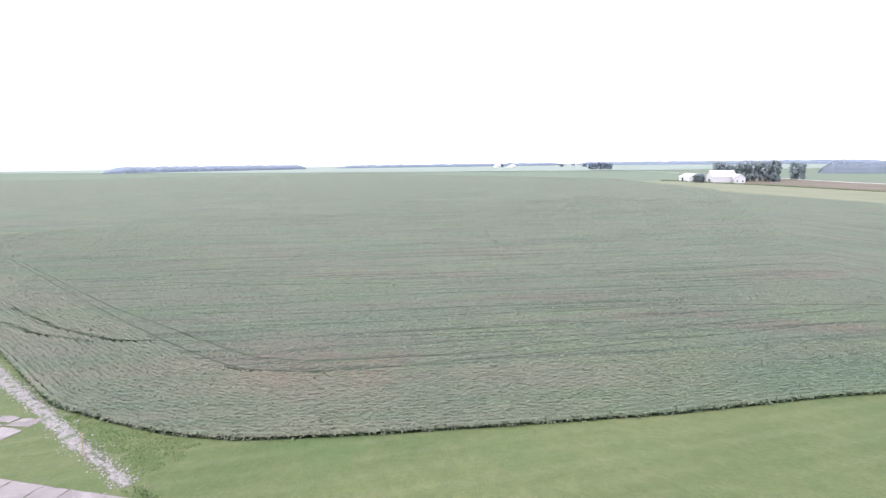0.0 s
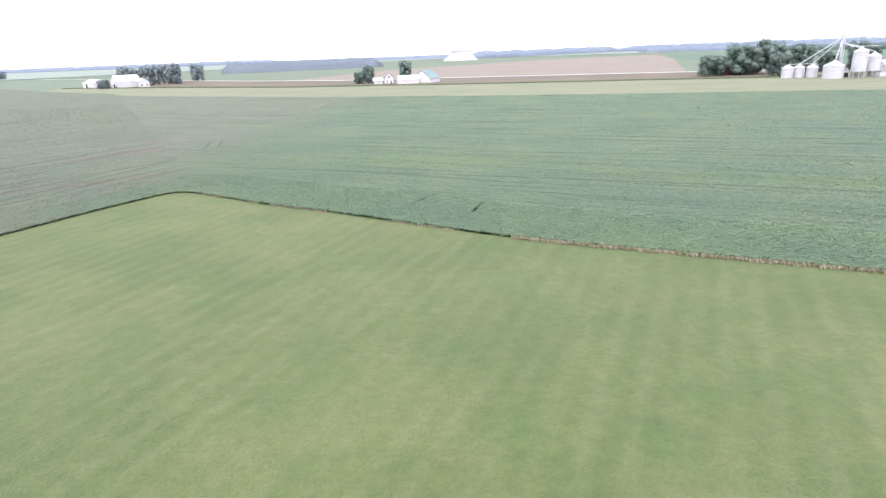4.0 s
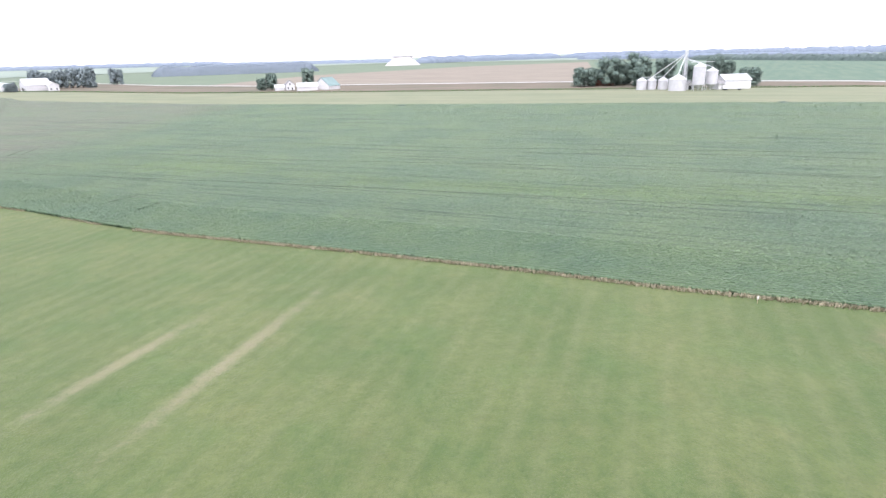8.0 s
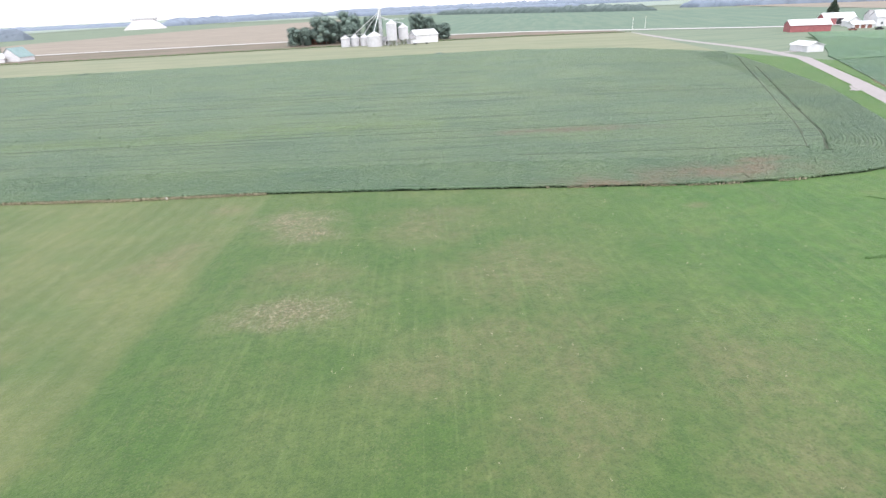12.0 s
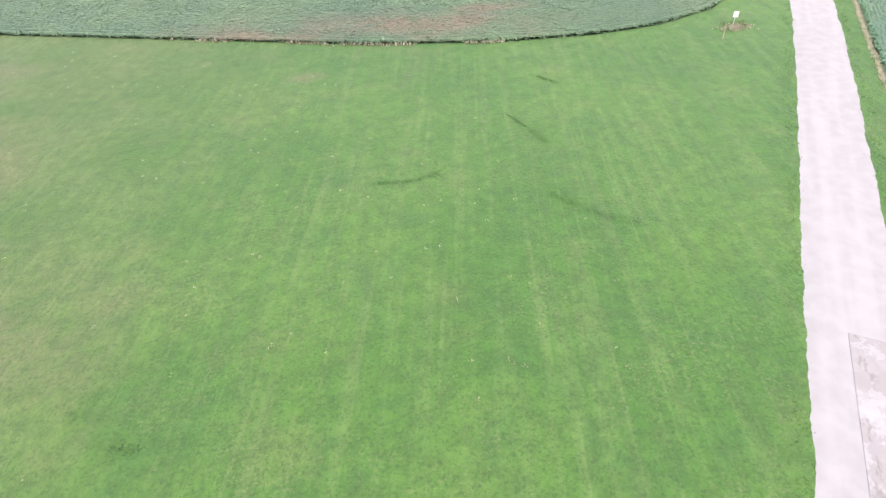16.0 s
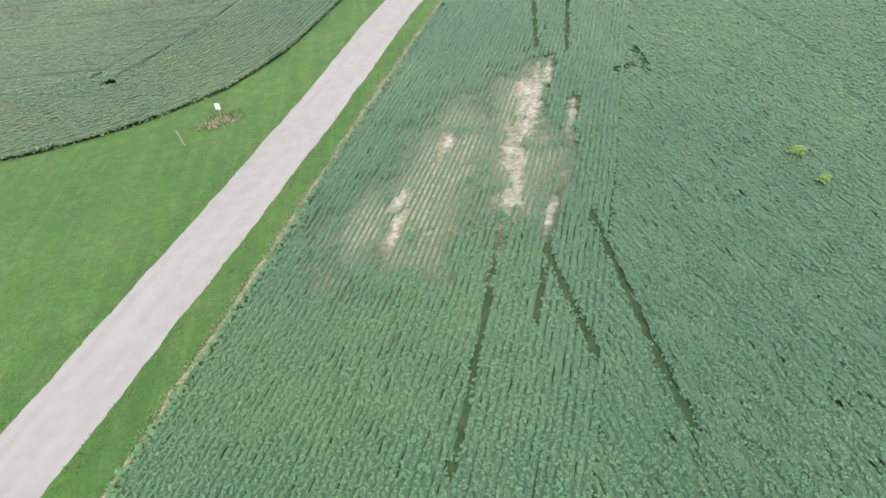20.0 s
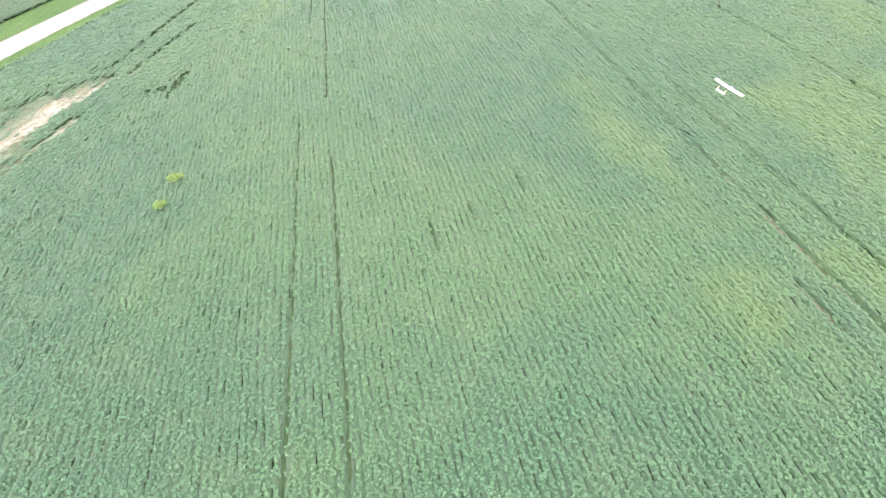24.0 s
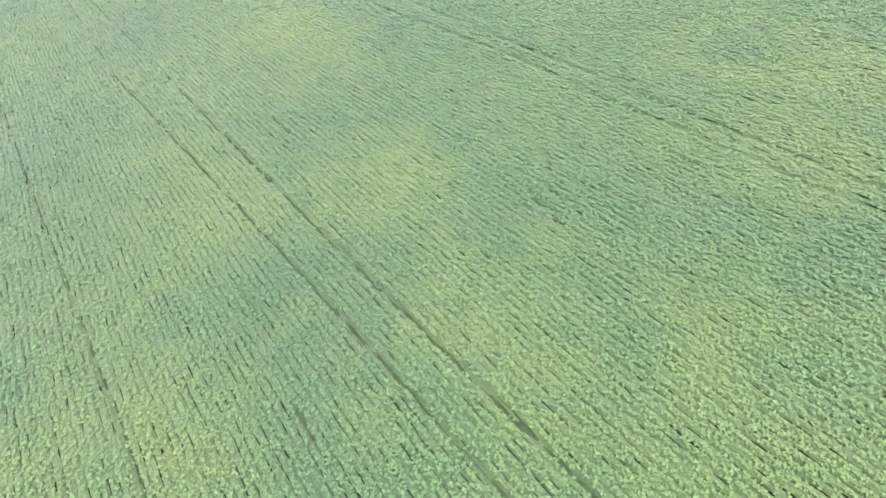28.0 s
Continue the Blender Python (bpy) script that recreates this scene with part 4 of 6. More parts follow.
# plants along the mown grass and standing out of the closed canopy
TRACKS_NORTH = [[(-121.7, 132.1), (-133.5, 100.7), (-140.7, 81.3), (-146.4, 68.0), (-152.2, 61.6), (-166.9, 57.5), (-185.7, 53.3), (-217.5, 47.2), (-266, 38.1)],
                [(-122.5, 146.1), (-130.9, 121.0), (-142.5, 82.6), (-149.7, 69.4), (-154.8, 64.1), (-168.2, 60.4), (-191.4, 53.8), (-252.9, 41.6)],
                [(-139.8, 108.9), (-150.5, 88.4), (-156.5, 77)], [(-122.5, 146.5), (-140.5, 123), (-149.9, 102.9)], [(-201.3, 41.0), (-183.6, 46.4), (-172.2, 52.0), (-161.2, 66.1)],
                [(-192.0, 40.0), (-182.3, 43.9), (-173.4, 49.7)], [(-207.1, 64.5), (-192.7, 78.8), (-180.9, 97.8)], [(-171, 59.5), (-166, 60.8)],
                [(-58.3, 110.1), (-62, 103)], [(-51.5, 102.2), (-53, 97.5)], [(16, 78.4), (18.2, 77.6)], [(88.5, 50.3), (113.1, 39.7), (134, 31.1)],
                [(132.1, 29.8), (144.3, 41.5), (173.9, 74.5), (248.9, 158.9)], [(134.0, 27.7), (144.0, 36.6), (161.3, 56.1), (216.7, 117.9)],
                [(67.2, 82.3), (120.3, 62.2), (148.5, 55.5)], [(21.4, 146.8), (79.2, 134.3), (149.5, 99.9), (192, 72.8)],
                [(-106, 137.2), (-32.7, 116.3), (21.8, 98.5), (67.1, 83.2)], [(-89.1, 190.9), (3.2, 158.5), (104.5, 133.8)], [(-55.9, 149.3), (15.6, 131.6), (85.1, 107.6)],
                [(-122.6, 163), (-126.9, 178.3)], [(-119.9, 165.1), (-124.5, 180.2)], [(196, 76.5), (186, 82), (176, 87)], [(133.0, 27.6), (134.4, 26.9)]]
rows, ridge_v, ridge_f, count = [], [], [], 0
for k in range(23):
    line = offset(EDGE, 0.30 + 0.60 * k, 1.0)
    q, d, n = along(line, 0.5)
    q, d, n = (a[q[:, 0] > -262] for a in (q, d, n))
    high = 0.60 * (0.92 if k == 0 else 1.0) + rng.normal(0, 0.035, len(q))
    cols = [np.column_stack([q + n * (off + rng.normal(0, 0.03, len(q)))[:, None], z * high]) for off, z in ((-0.29, 0.55), (-0.13, 0.88), (0.13, 0.88), (0.29, 0.55))]
    ridge_v.append(np.stack(cols, 1).reshape(-1, 3))
    i = (np.arange(len(q) - 1)[:, None] * 4 + np.arange(3)[None]).ravel()
    ridge_f.append(np.stack([i, i + 4, i + 5, i + 1], 1)[:, ::-1] + count)
    count += 4 * len(q)
    q, d, n = along(line, 0.185)
    pts = q + n * rng.normal(0, 0.125, (len(q), 1)) + d * rng.uniform(-0.08, 0.08, (len(q), 1))
    rows.append(pts[q[:, 0] > -262])
ridge_v, ridge_f = np.concatenate(ridge_v), np.concatenate(ridge_f)
middle = ridge_v[ridge_f].mean(1)[:, :2]
trod = np.full(len(middle), 9.0)
for line in TRACKS_NORTH:
    trod = np.minimum(trod, to_line(middle, line))
tagged(raw("soybean_ridges_north", ridge_v, ridge_f[trod > 0.28], MAT_RIDGE_NORTH), "rounded rows of soybean foliage along the mown grass, darkened to paint inner shade", "soybeans", "", "stuff")
north = np.concatenate(rows)
q, d, n = along(EDGE, 0.30)


def scattered(turn, x0, x1, y0, y1, gap, step, area, fade, least):
    """Plants standing out of a closed canopy, ever fewer away from the grass."""
    p = rows_of(turn, x0, x1, y0, y1, gap, step, 0.10)
    p = p[inside(p, area)]
    e = to_line(p, EDGE)
    return p[(e > 13.5) & (rng.uniform(0, 1, len(p)) < np.clip(1.0 - (e - 8) / fade, least, 1.0))]


north = np.concatenate([north, scattered(radians(-22), -125, 260, 15, 330, 0.75, 0.46, CROP_NORTH, 70, 0.11),
                        scattered(radians(61), -330, -95, 0, 330, 0.75, 0.46, CROP_WEST, 70, 0.11)])
clear = np.full(len(north), 9.0)
for line in TRACKS_NORTH:
    clear = np.minimum(clear, to_line(north, line))
first = to_line(north, EDGE)
stay = (clear > 0.30) & (first > 0.2) & (inside(north, CROP_NORTH) | inside(north, CROP_WEST) | (first < 14.5))
north, first = north[stay], first[stay]
tall = 0.56 * rng.uniform(0.90, 1.14, len(north)) * np.clip(0.72 + first * 0.25, 0.72, 1.0)
size = (0.14 + 0.0012 * np.clip(first, 0, 120)) * rng.uniform(0.7, 1.3, len(north))
headland = first < 12.5 + 2.0 * waves(north, 3.0, 8)
v, f = sprigs(np.column_stack([north, tall])[headland], size[headland], rng, 4, 0.22)
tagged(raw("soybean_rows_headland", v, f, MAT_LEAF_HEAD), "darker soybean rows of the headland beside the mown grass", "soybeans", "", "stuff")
v, f = sprigs(np.column_stack([north, tall])[~headland], size[~headland], rng, 4, 0.22)
skirt = np.repeat(q[(q[:, 0] > -262)] + n[(q[:, 0] > -262)] * 0.12, 3, 0) + rng.normal(0, 0.10, (3 * (q[:, 0] > -262).sum(), 2))
v2, f2 = sprigs(np.column_stack([skirt, rng.uniform(0.10, 0.5, len(skirt))]), np.full(len(skirt), 0.17), rng, 4)
tagged(raw("soybean_rows_north", np.concatenate([v, v2]), np.concatenate([f, f2 + len(v)]), MAT_LEAF_NORTH),
       "leafy green soybean rows along the edge of the mown grass", "soybeans", "", "stuff")

# wheel tracks: dark ribbons over the closed canopy, painting the shaded gaps
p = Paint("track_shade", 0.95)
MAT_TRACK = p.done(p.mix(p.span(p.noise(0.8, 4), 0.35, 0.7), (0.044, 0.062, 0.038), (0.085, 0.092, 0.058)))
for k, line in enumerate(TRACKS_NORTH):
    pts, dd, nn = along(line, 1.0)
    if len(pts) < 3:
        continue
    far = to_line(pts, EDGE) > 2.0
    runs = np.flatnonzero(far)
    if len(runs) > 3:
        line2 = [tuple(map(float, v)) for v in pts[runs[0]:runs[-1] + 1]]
        ribbon("wheel_track", line2, [0.22, 0.34, 0.22], 0.545, MAT_TRACK, "dark ribbon over the crop painting a shaded wheel track", "wheel track", 0.5, 0.22, 20 + k, 0.0)

# ---------------------------------------------------------------- rank growth and dry grass
q, d, n = along(EDGE, 0.16)
w = (q[:, 0] > -48) & (q[:, 0] < 46)
fringe = np.repeat(q[w], 4, 0) - np.repeat(n[w], 4, 0) * rng.uniform(-0.1, 0.6, (4 * w.sum(), 1)) + rng.normal(0, 0.12, (4 * w.sum(), 2))
fringe = fringe[np.array([noise.noise((x * 0.16, y * 0.16, 3.0)) for x, y in fringe]) > -0.38]
tufts("dry_grass_fringe", fringe, 0.42, rng, MAT_STRAW, "dry straw-coloured grass along the crop edge", "dry grass", 0.05)
w = ((q[:, 0] > 84) & (q[:, 0] < 122)) | ((q[:, 0] > -100) & (q[:, 0] < -40))
fringe = np.repeat(q[w], 2, 0) - np.repeat(n[w], 2, 0) * rng.uniform(0, 0.5, (2 * w.sum(), 1)) + rng.normal(0, 0.1, (2 * w.sum(), 2))
fringe = fringe[np.array([noise.noise((x * 0.2, y * 0.2, 9.0)) for x, y in fringe]) > 0.0]
tufts("dry_grass_clumps", fringe, 0.32, rng, MAT_STRAW, "scattered dry grass clumps along the crop edge", "dry grass", 0.05)
ribbon("dry_verge", offset([p for p in VERGE if 128 < p[0] < 215], 0.30, 2.0), [0.25, 0.7, 0.9, 0.9, 0.6], 0.062, MAT_THATCH, "strip of dry matted grass beside the crop", "dry grass", 0.2, 0.22, 9, 0.03)
q, d, n = along(VERGE, 0.14)
w = (q[:, 0] > 128) & (q[:, 0] < 215)
fringe = np.repeat(q[w], 9, 0) + np.repeat(n[w], 9, 0) * rng.uniform(-0.2, 0.75, (9 * w.sum(), 1)) + rng.normal(0, 0.1, (9 * w.sum(), 2))
fringe = fringe[np.array([noise.noise((x * 0.14, y * 0.14, 5.0)) for x, y in fringe]) + np.clip((fringe[:, 0] - 140) / 30, -0.4, 0.45) > -0.22]
tufts("dry_grass_verge", fringe, 0.13, rng, MAT_STRAW, "dry tan grass between the verge and the crop", "dry grass", 0.05)


def noise_keep(p):
    return np.array([noise.noise((x * 0.5, y * 0.5, 8.0)) for x, y in p]) > -0.1


q, d, n = along(ROAD, 0.2)
for side in (1, -1):
    w = (q[:, 0] > 95) & (q[:, 0] < 230)
    fringe = np.repeat(q[w], 3, 0) + np.repeat(n[w], 3, 0) * side * (2.62 + np.abs(rng.normal(0, 0.35, (3 * w.sum(), 1)))) + rng.normal(0, 0.25, (3 * w.sum(), 2))
    tufts("verge_grass", fringe[noise_keep(fringe)], 0.13, rng, MAT_LUSH, "green grass tufts hanging over the road edge", "grass", 0.05)
ARCS = [[(99.4, -2.9), (101.1, -3.9), (102.7, -3.8), (104.5, -3.1)], [(112.4, 3.6), (112.5, 1.0), (113.5, -1.8)], [(110.6, -8.2), (112.8, -11.5), (113.2, -12.5), (115.2, -13.9)],
        [(117.8, 9.6), (118.9, 8.8), (118.9, 7.4)], [(82.0, -17.2), (83.2, -17.9)], [(83.8, -19.6), (85.2, -20.2)]]
arc_pts = []
for line in ARCS:
    a, _, nn = along(line, 0.012)
    a = a + rng.normal(0, 0.20, (len(a), 2))
    arc_pts.append(a[waves(a, 1.2, 6) > -1.1])
tufts("rank_grass_arcs", np.concatenate(arc_pts), 0.10, rng, MAT_TUFT_DARK, "dark arcs of rank grass in the lawn", "grass", 0.04)
weeds = np.column_stack([rng.normal(0, 0.5, 90), rng.normal(0, 0.4, 90)])
for name, x, y, r in (("weed_clump", 178.5, -15.7, 0.5), ("weed_clump", 177.3, -18.8, 0.35)):
    v, f = leaves(np.column_stack([weeds * r + (x, y), rng.uniform(0.55, 0.8, 90)]), np.full(90, 0.17), rng)
    tagged(raw(name, v, f, MAT_WEED_LEAF), "bright yellow-green weed clump standing in the crop", "weeds", "weeds in the crop", "stuff")


# ---------------------------------------------------------------- trees and woods
def ball_mesh():
    bm = bmesh.new()
    bmesh.ops.create_icosphere(bm, subdivisions=2, radius=1.0)
    bm.verts.ensure_lookup_table()
    out = np.array([tuple(v.co) for v in bm.verts]), np.array([[v.index for v in f.verts] for f in bm.faces])
    bm.free()
    return out


BALL_V, BALL_F = ball_mesh()


def crowns(mid, size, r):
    """Uneven rounded masses of foliage: vertices and triangles."""
    k, nv = len(mid), len(BALL_V)
    lump = r.uniform(0.80, 1.14, (k, nv, 1))
    v = mid[:, None, :] + BALL_V[None] * size[:, None, :] * lump
    v[..., 2] = np.maximum(v[..., 2], 0.1)
    return v.reshape(-1, 3), (BALL_F[None] + nv * np.arange(k)[:, None, None]).reshape(-1, 3)


def tree(name, x, y, high, wide, label, seed, material=MAT_TREE, count=520, leaf=0.62, low=0.22):
    """A broadleaf tree: tapered trunk, limbs, and a crown of many leaf clumps with gaps."""
    r = np.random.default_rng(seed)
    top = empty(name, pose(x, y, 0.05), label, "tree", "farm trees")
    bm = barred((0, 0, -0.2), (0, 0, high * 0.45), high * 0.028, high * 0.016, sides=7)
    tips = []
    for k in range(7):
        a = k * 2.4 + r.uniform(-0.4, 0.4)
        z0 = high * r.uniform(0.22, 0.45)
        e = Vector((math.cos(a) * wide * 0.36, math.sin(a) * wide * 0.36, high * r.uniform(0.5, 0.86)))
        bar(bm, (0, 0, z0), e, high * 0.011, high * 0.004, 5)
        tips.append(e)
    part("trunk", bm, MAT_BARK, top)
    lobes = [np.array(t) for t in tips] + [np.array((r.normal(0, wide * 0.10), r.normal(0, wide * 0.10), high * z)) for z in (0.5, 0.68, 0.84)]
    lobes += [np.array((math.cos(a) * wide * 0.36, math.sin(a) * wide * 0.36, high * z)) for a, z in zip(r.uniform(0, 1, 22) + np.arange(22) * 1.9, np.linspace(low + 0.06, 0.80, 22))]
    lobes += [np.array((0, 0, high * z)) for z in (low + 0.12, 0.40)]
    pts = []
    for c in lobes:
        size = np.array([wide * 0.18, wide * 0.18, high * 0.125]) * r.uniform(0.7, 1.25)
        u = r.normal(0, 1, (count // len(lobes), 3))
        u /= np.linalg.norm(u, axis=1)[:, None]
        pts.append(c + u * size * r.uniform(0.70, 1.22, (len(u), 1)))
    pts = np.concatenate(pts)
    pts[:, 2] = np.clip(pts[:, 2], high * low * 0.7, high)
    v, f = leaves(pts, np.full(len(pts), leaf) * r.uniform(0.7, 1.3, len(pts)), r, 4, 0.4, 0.5, 0.6)
    heart = np.tile(np.array([[wide * 0.125, wide * 0.125, high * 0.085]]), (len(lobes), 1)) * r.uniform(0.85, 1.15, (len(lobes), 1))
    v2, f2 = crowns(np.array(lobes) - np.array((0, 0, high * 0.01)), heart, r)
    raw("crown", np.concatenate([v, v2]), np.concatenate([f[:, [0, 1, 2]], f[:, [0, 2, 3]], f2 + len(v)]), material, top)
    return top


def wood(name, a, b, deep, high, label, seed, material, count=2600, leaf=3.2, even=0.14, rough=1.0):
    """A far wood: a long uneven mass of leaf clumps, with trunks hidden in it."""
    r = np.random.default_rng(seed)
    a, b = np.array(a, float), np.array(b, float)
    d = (b - a) / np.linalg.norm(b - a)
    n = np.array([-d[1], d[0]])
    # the closed mass of crowns: a long rounded bank, uneven at the scale of single trees
    long = np.linalg.norm(b - a)
    cols, rows = int(np.clip(long / (high * 0.09), 60, 520)), 15
    t = np.linspace(0, 1, cols)
    crest = np.array([0.74 + 0.16 * noise.noise((k * long / 38, seed, 0)) + even * noise.noise((k * long / 11, seed, 4)) for k in t]) * high * np.clip(np.minimum(t, 1 - t) * 16, 0.02, 1) ** 0.6
    ang = np.linspace(0, math.pi, rows)
    lump = rough * np.array([[noise.noise((k * long / (high * 0.55), g * 2.2, seed + 0.5)) + 0.6 * noise.noise((k * long / (high * 0.22), g * 5, seed + 7.5)) for g in ang] for k in t])
    side = -np.cos(ang)[None] * (deep + 0.10 * high * lump) * np.clip(np.minimum(t, 1 - t) * 16, 0.02, 1)[:, None] ** 0.6
    up = crest[:, None] * np.sin(ang)[None] ** 0.7 * (1 + 0.05 * lump)
    base = a + np.outer(t, b - a)
    grid = np.concatenate([base[:, None, :] + side[..., None] * n, np.maximum(up, 0.0)[..., None]], -1)
    i = (np.arange(cols - 1)[:, None] * rows + np.arange(rows - 1)[None]).ravel()
    bank = np.concatenate([np.stack([i, i + rows, i + rows + 1], 1), np.stack([i, i + rows + 1, i + 1], 1)])
    u0, u1 = r.uniform(0, cols - 1.001, count), r.uniform(1.0, rows - 2.0, count)
    i0, j0 = u0.astype(int), u1.astype(int)
    fu, fv = (u0 - i0)[:, None], (u1 - j0)[:, None]
    tuft = (grid[i0, j0] * (1 - fu) + grid[i0 + 1, j0] * fu) * (1 - fv) + (grid[i0, j0 + 1] * (1 - fu) + grid[i0 + 1, j0 + 1] * fu) * fv
    tuft[:, 2] += high * 0.012
    v, f = leaves(tuft, np.full(count, leaf * 0.22) * r.uniform(0.6, 1.4, count), r, 4, 0.3, 0.55, 0.35)
    v, f = np.concatenate([v, grid.reshape(-1, 3)]), np.concatenate([f[:, [0, 1, 2]], f[:, [0, 2, 3]], bank[:, ::-1] + len(v)])
    return tagged(raw(name, v, f, material), label, "woods", "", "stuff")


wood("far_wood", (-482, 1010), (-222, 1118), 26, 21, "broad wood beyond the farms, painted haze blue-grey", 1, MAT_TREE_BLUE, 9000, 2.4, 0.07, 0.45)
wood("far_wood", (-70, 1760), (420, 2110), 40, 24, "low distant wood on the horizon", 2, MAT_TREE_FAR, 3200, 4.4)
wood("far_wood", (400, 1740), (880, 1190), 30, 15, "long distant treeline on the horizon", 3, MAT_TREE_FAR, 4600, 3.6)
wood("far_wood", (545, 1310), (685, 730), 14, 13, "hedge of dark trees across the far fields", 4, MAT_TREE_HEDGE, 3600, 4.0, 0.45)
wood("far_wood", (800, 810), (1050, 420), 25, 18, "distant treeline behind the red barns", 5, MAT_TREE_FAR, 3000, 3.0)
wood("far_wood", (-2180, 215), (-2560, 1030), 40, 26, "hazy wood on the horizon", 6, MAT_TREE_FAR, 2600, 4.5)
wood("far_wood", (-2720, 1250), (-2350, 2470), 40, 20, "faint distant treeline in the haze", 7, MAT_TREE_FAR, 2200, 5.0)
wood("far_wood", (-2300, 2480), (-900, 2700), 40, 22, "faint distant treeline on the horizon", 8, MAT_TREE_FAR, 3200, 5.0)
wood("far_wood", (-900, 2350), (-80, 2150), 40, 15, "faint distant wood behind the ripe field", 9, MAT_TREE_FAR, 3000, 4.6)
wood("far_wood", (420, 2150), (1500, 1500), 60, 24, "distant hills of trees painted haze-blue", 10, MAT_TREE_FAR, 4200, 5.5)
wood("far_wood", (1050, 1000), (1600, 300), 60, 30, "distant trees to the east painted haze-blue", 11, MAT_TREE_FAR, 3600, 5.0)
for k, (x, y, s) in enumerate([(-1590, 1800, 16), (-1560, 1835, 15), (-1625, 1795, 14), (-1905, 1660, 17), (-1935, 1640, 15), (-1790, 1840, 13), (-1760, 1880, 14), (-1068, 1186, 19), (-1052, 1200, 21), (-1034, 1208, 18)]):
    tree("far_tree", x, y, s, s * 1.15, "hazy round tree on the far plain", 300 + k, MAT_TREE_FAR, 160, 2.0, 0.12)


rank = np.random.default_rng(77)
q, d, n = along(STRIP_EDGE, 0.6)
tufts("rank_grass_line", q + n * rank.normal(0, 0.5, (len(q), 1)), 1.3, rank, MAT_TUFT_DARK, "dark line of rank weeds between hay and stubble", "weeds", 0.1, 6)


# ---------------------------------------------------------------- farm buildings
def gable(w, l, eave, ridge, overhang=0.0):
    return [(-w / 2, 0), (w / 2, 0), (w / 2, eave), (0, ridge), (-w / 2, eave)]


def barn(name, x, y, turn, w, l, eave, ridge, wall_mat, roof_mat, label, doors=(), windows=(), category="barn", lean=0.0):
    """A gabled building: walls, two roof slopes with thickness, doors and windows.
    doors and windows: (side, along, base, width, height, material); sides s, n are gables, e, w the long walls."""
    top = empty(name, pose(x, y, 0.0, 0, 0, turn), label, category, "farm buildings")
    part("wall", prism(gable(w, l, eave, ridge - 0.12), -l / 2, l / 2), wall_mat, top)
    o = 0.45
    slope = (ridge - eave) / (w / 2)
    for side in (-1, 1):
        prof = [(0, ridge), (side * (w / 2 + o), eave - slope * o), (side * (w / 2 + o), eave - slope * o + 0.16), (0, ridge + 0.16)]
        roof = part("roof", prism(prof, -l / 2 - o, l / 2 + o), roof_mat, top)
        for k in range(int(l // 4) + 1):
            yy = -l / 2 + k * 4.0
            part("roof_rib", barred((side * 0.1, yy, ridge + 0.16), (side * (w / 2 + o), yy, eave - slope * o + 0.18), 0.04, sides=4), roof_mat, roof)
    part("ridge_cap", barred((0, -l / 2 - o, ridge + 0.14), (0, l / 2 + o, ridge + 0.14), 0.14, sides=6), roof_mat, top)
    for kind, items in (("door", doors), ("window", windows)):
        for side, s, z, ww, hh, m in items:
            if side in "sn":
                yy = (-l / 2 if side == "s" else l / 2)
                e = -0.06 if side == "s" else 0.06
                bm = boxed(s - ww / 2, min(yy, yy + e), z, s + ww / 2, max(yy, yy + e), z + hh)
                fr = [(s - ww / 2 - 0.12, s - ww / 2), (s + ww / 2, s + ww / 2 + 0.12)]
                ob = part(kind, bm, m, top)
                bm = bmesh.new()
                for u0, u1 in fr:
                    box(bm, u0, min(yy, yy + e * 1.6), z, u1, max(yy, yy + e * 1.6), z + hh + 0.12)
                box(bm, s - ww / 2, min(yy, yy + e * 1.6), z + hh, s + ww / 2, max(yy, yy + e * 1.6), z + hh + 0.12)
                part("frame", bm, MAT_WHITE, ob)
            else:
                xx = (w / 2 if side == "e" else -w / 2)
                e = 0.06 if side == "e" else -0.06
                ob = part(kind, boxed(min(xx, xx + e), s - ww / 2, z, max(xx, xx + e), s + ww / 2, z + hh), m, top)
                bm = bmesh.new()
                for u0, u1 in ((s - ww / 2 - 0.12, s - ww / 2), (s + ww / 2, s + ww / 2 + 0.12)):
                    box(bm, min(xx, xx + e * 1.6), u0, z, max(xx, xx + e * 1.6), u1, z + hh + 0.12)
                box(bm, min(xx, xx + e * 1.6), s - ww / 2, z + hh, max(xx, xx + e * 1.6), s + ww / 2, z + hh + 0.12)
                part("frame", bm, MAT_WHITE, ob)
    return top


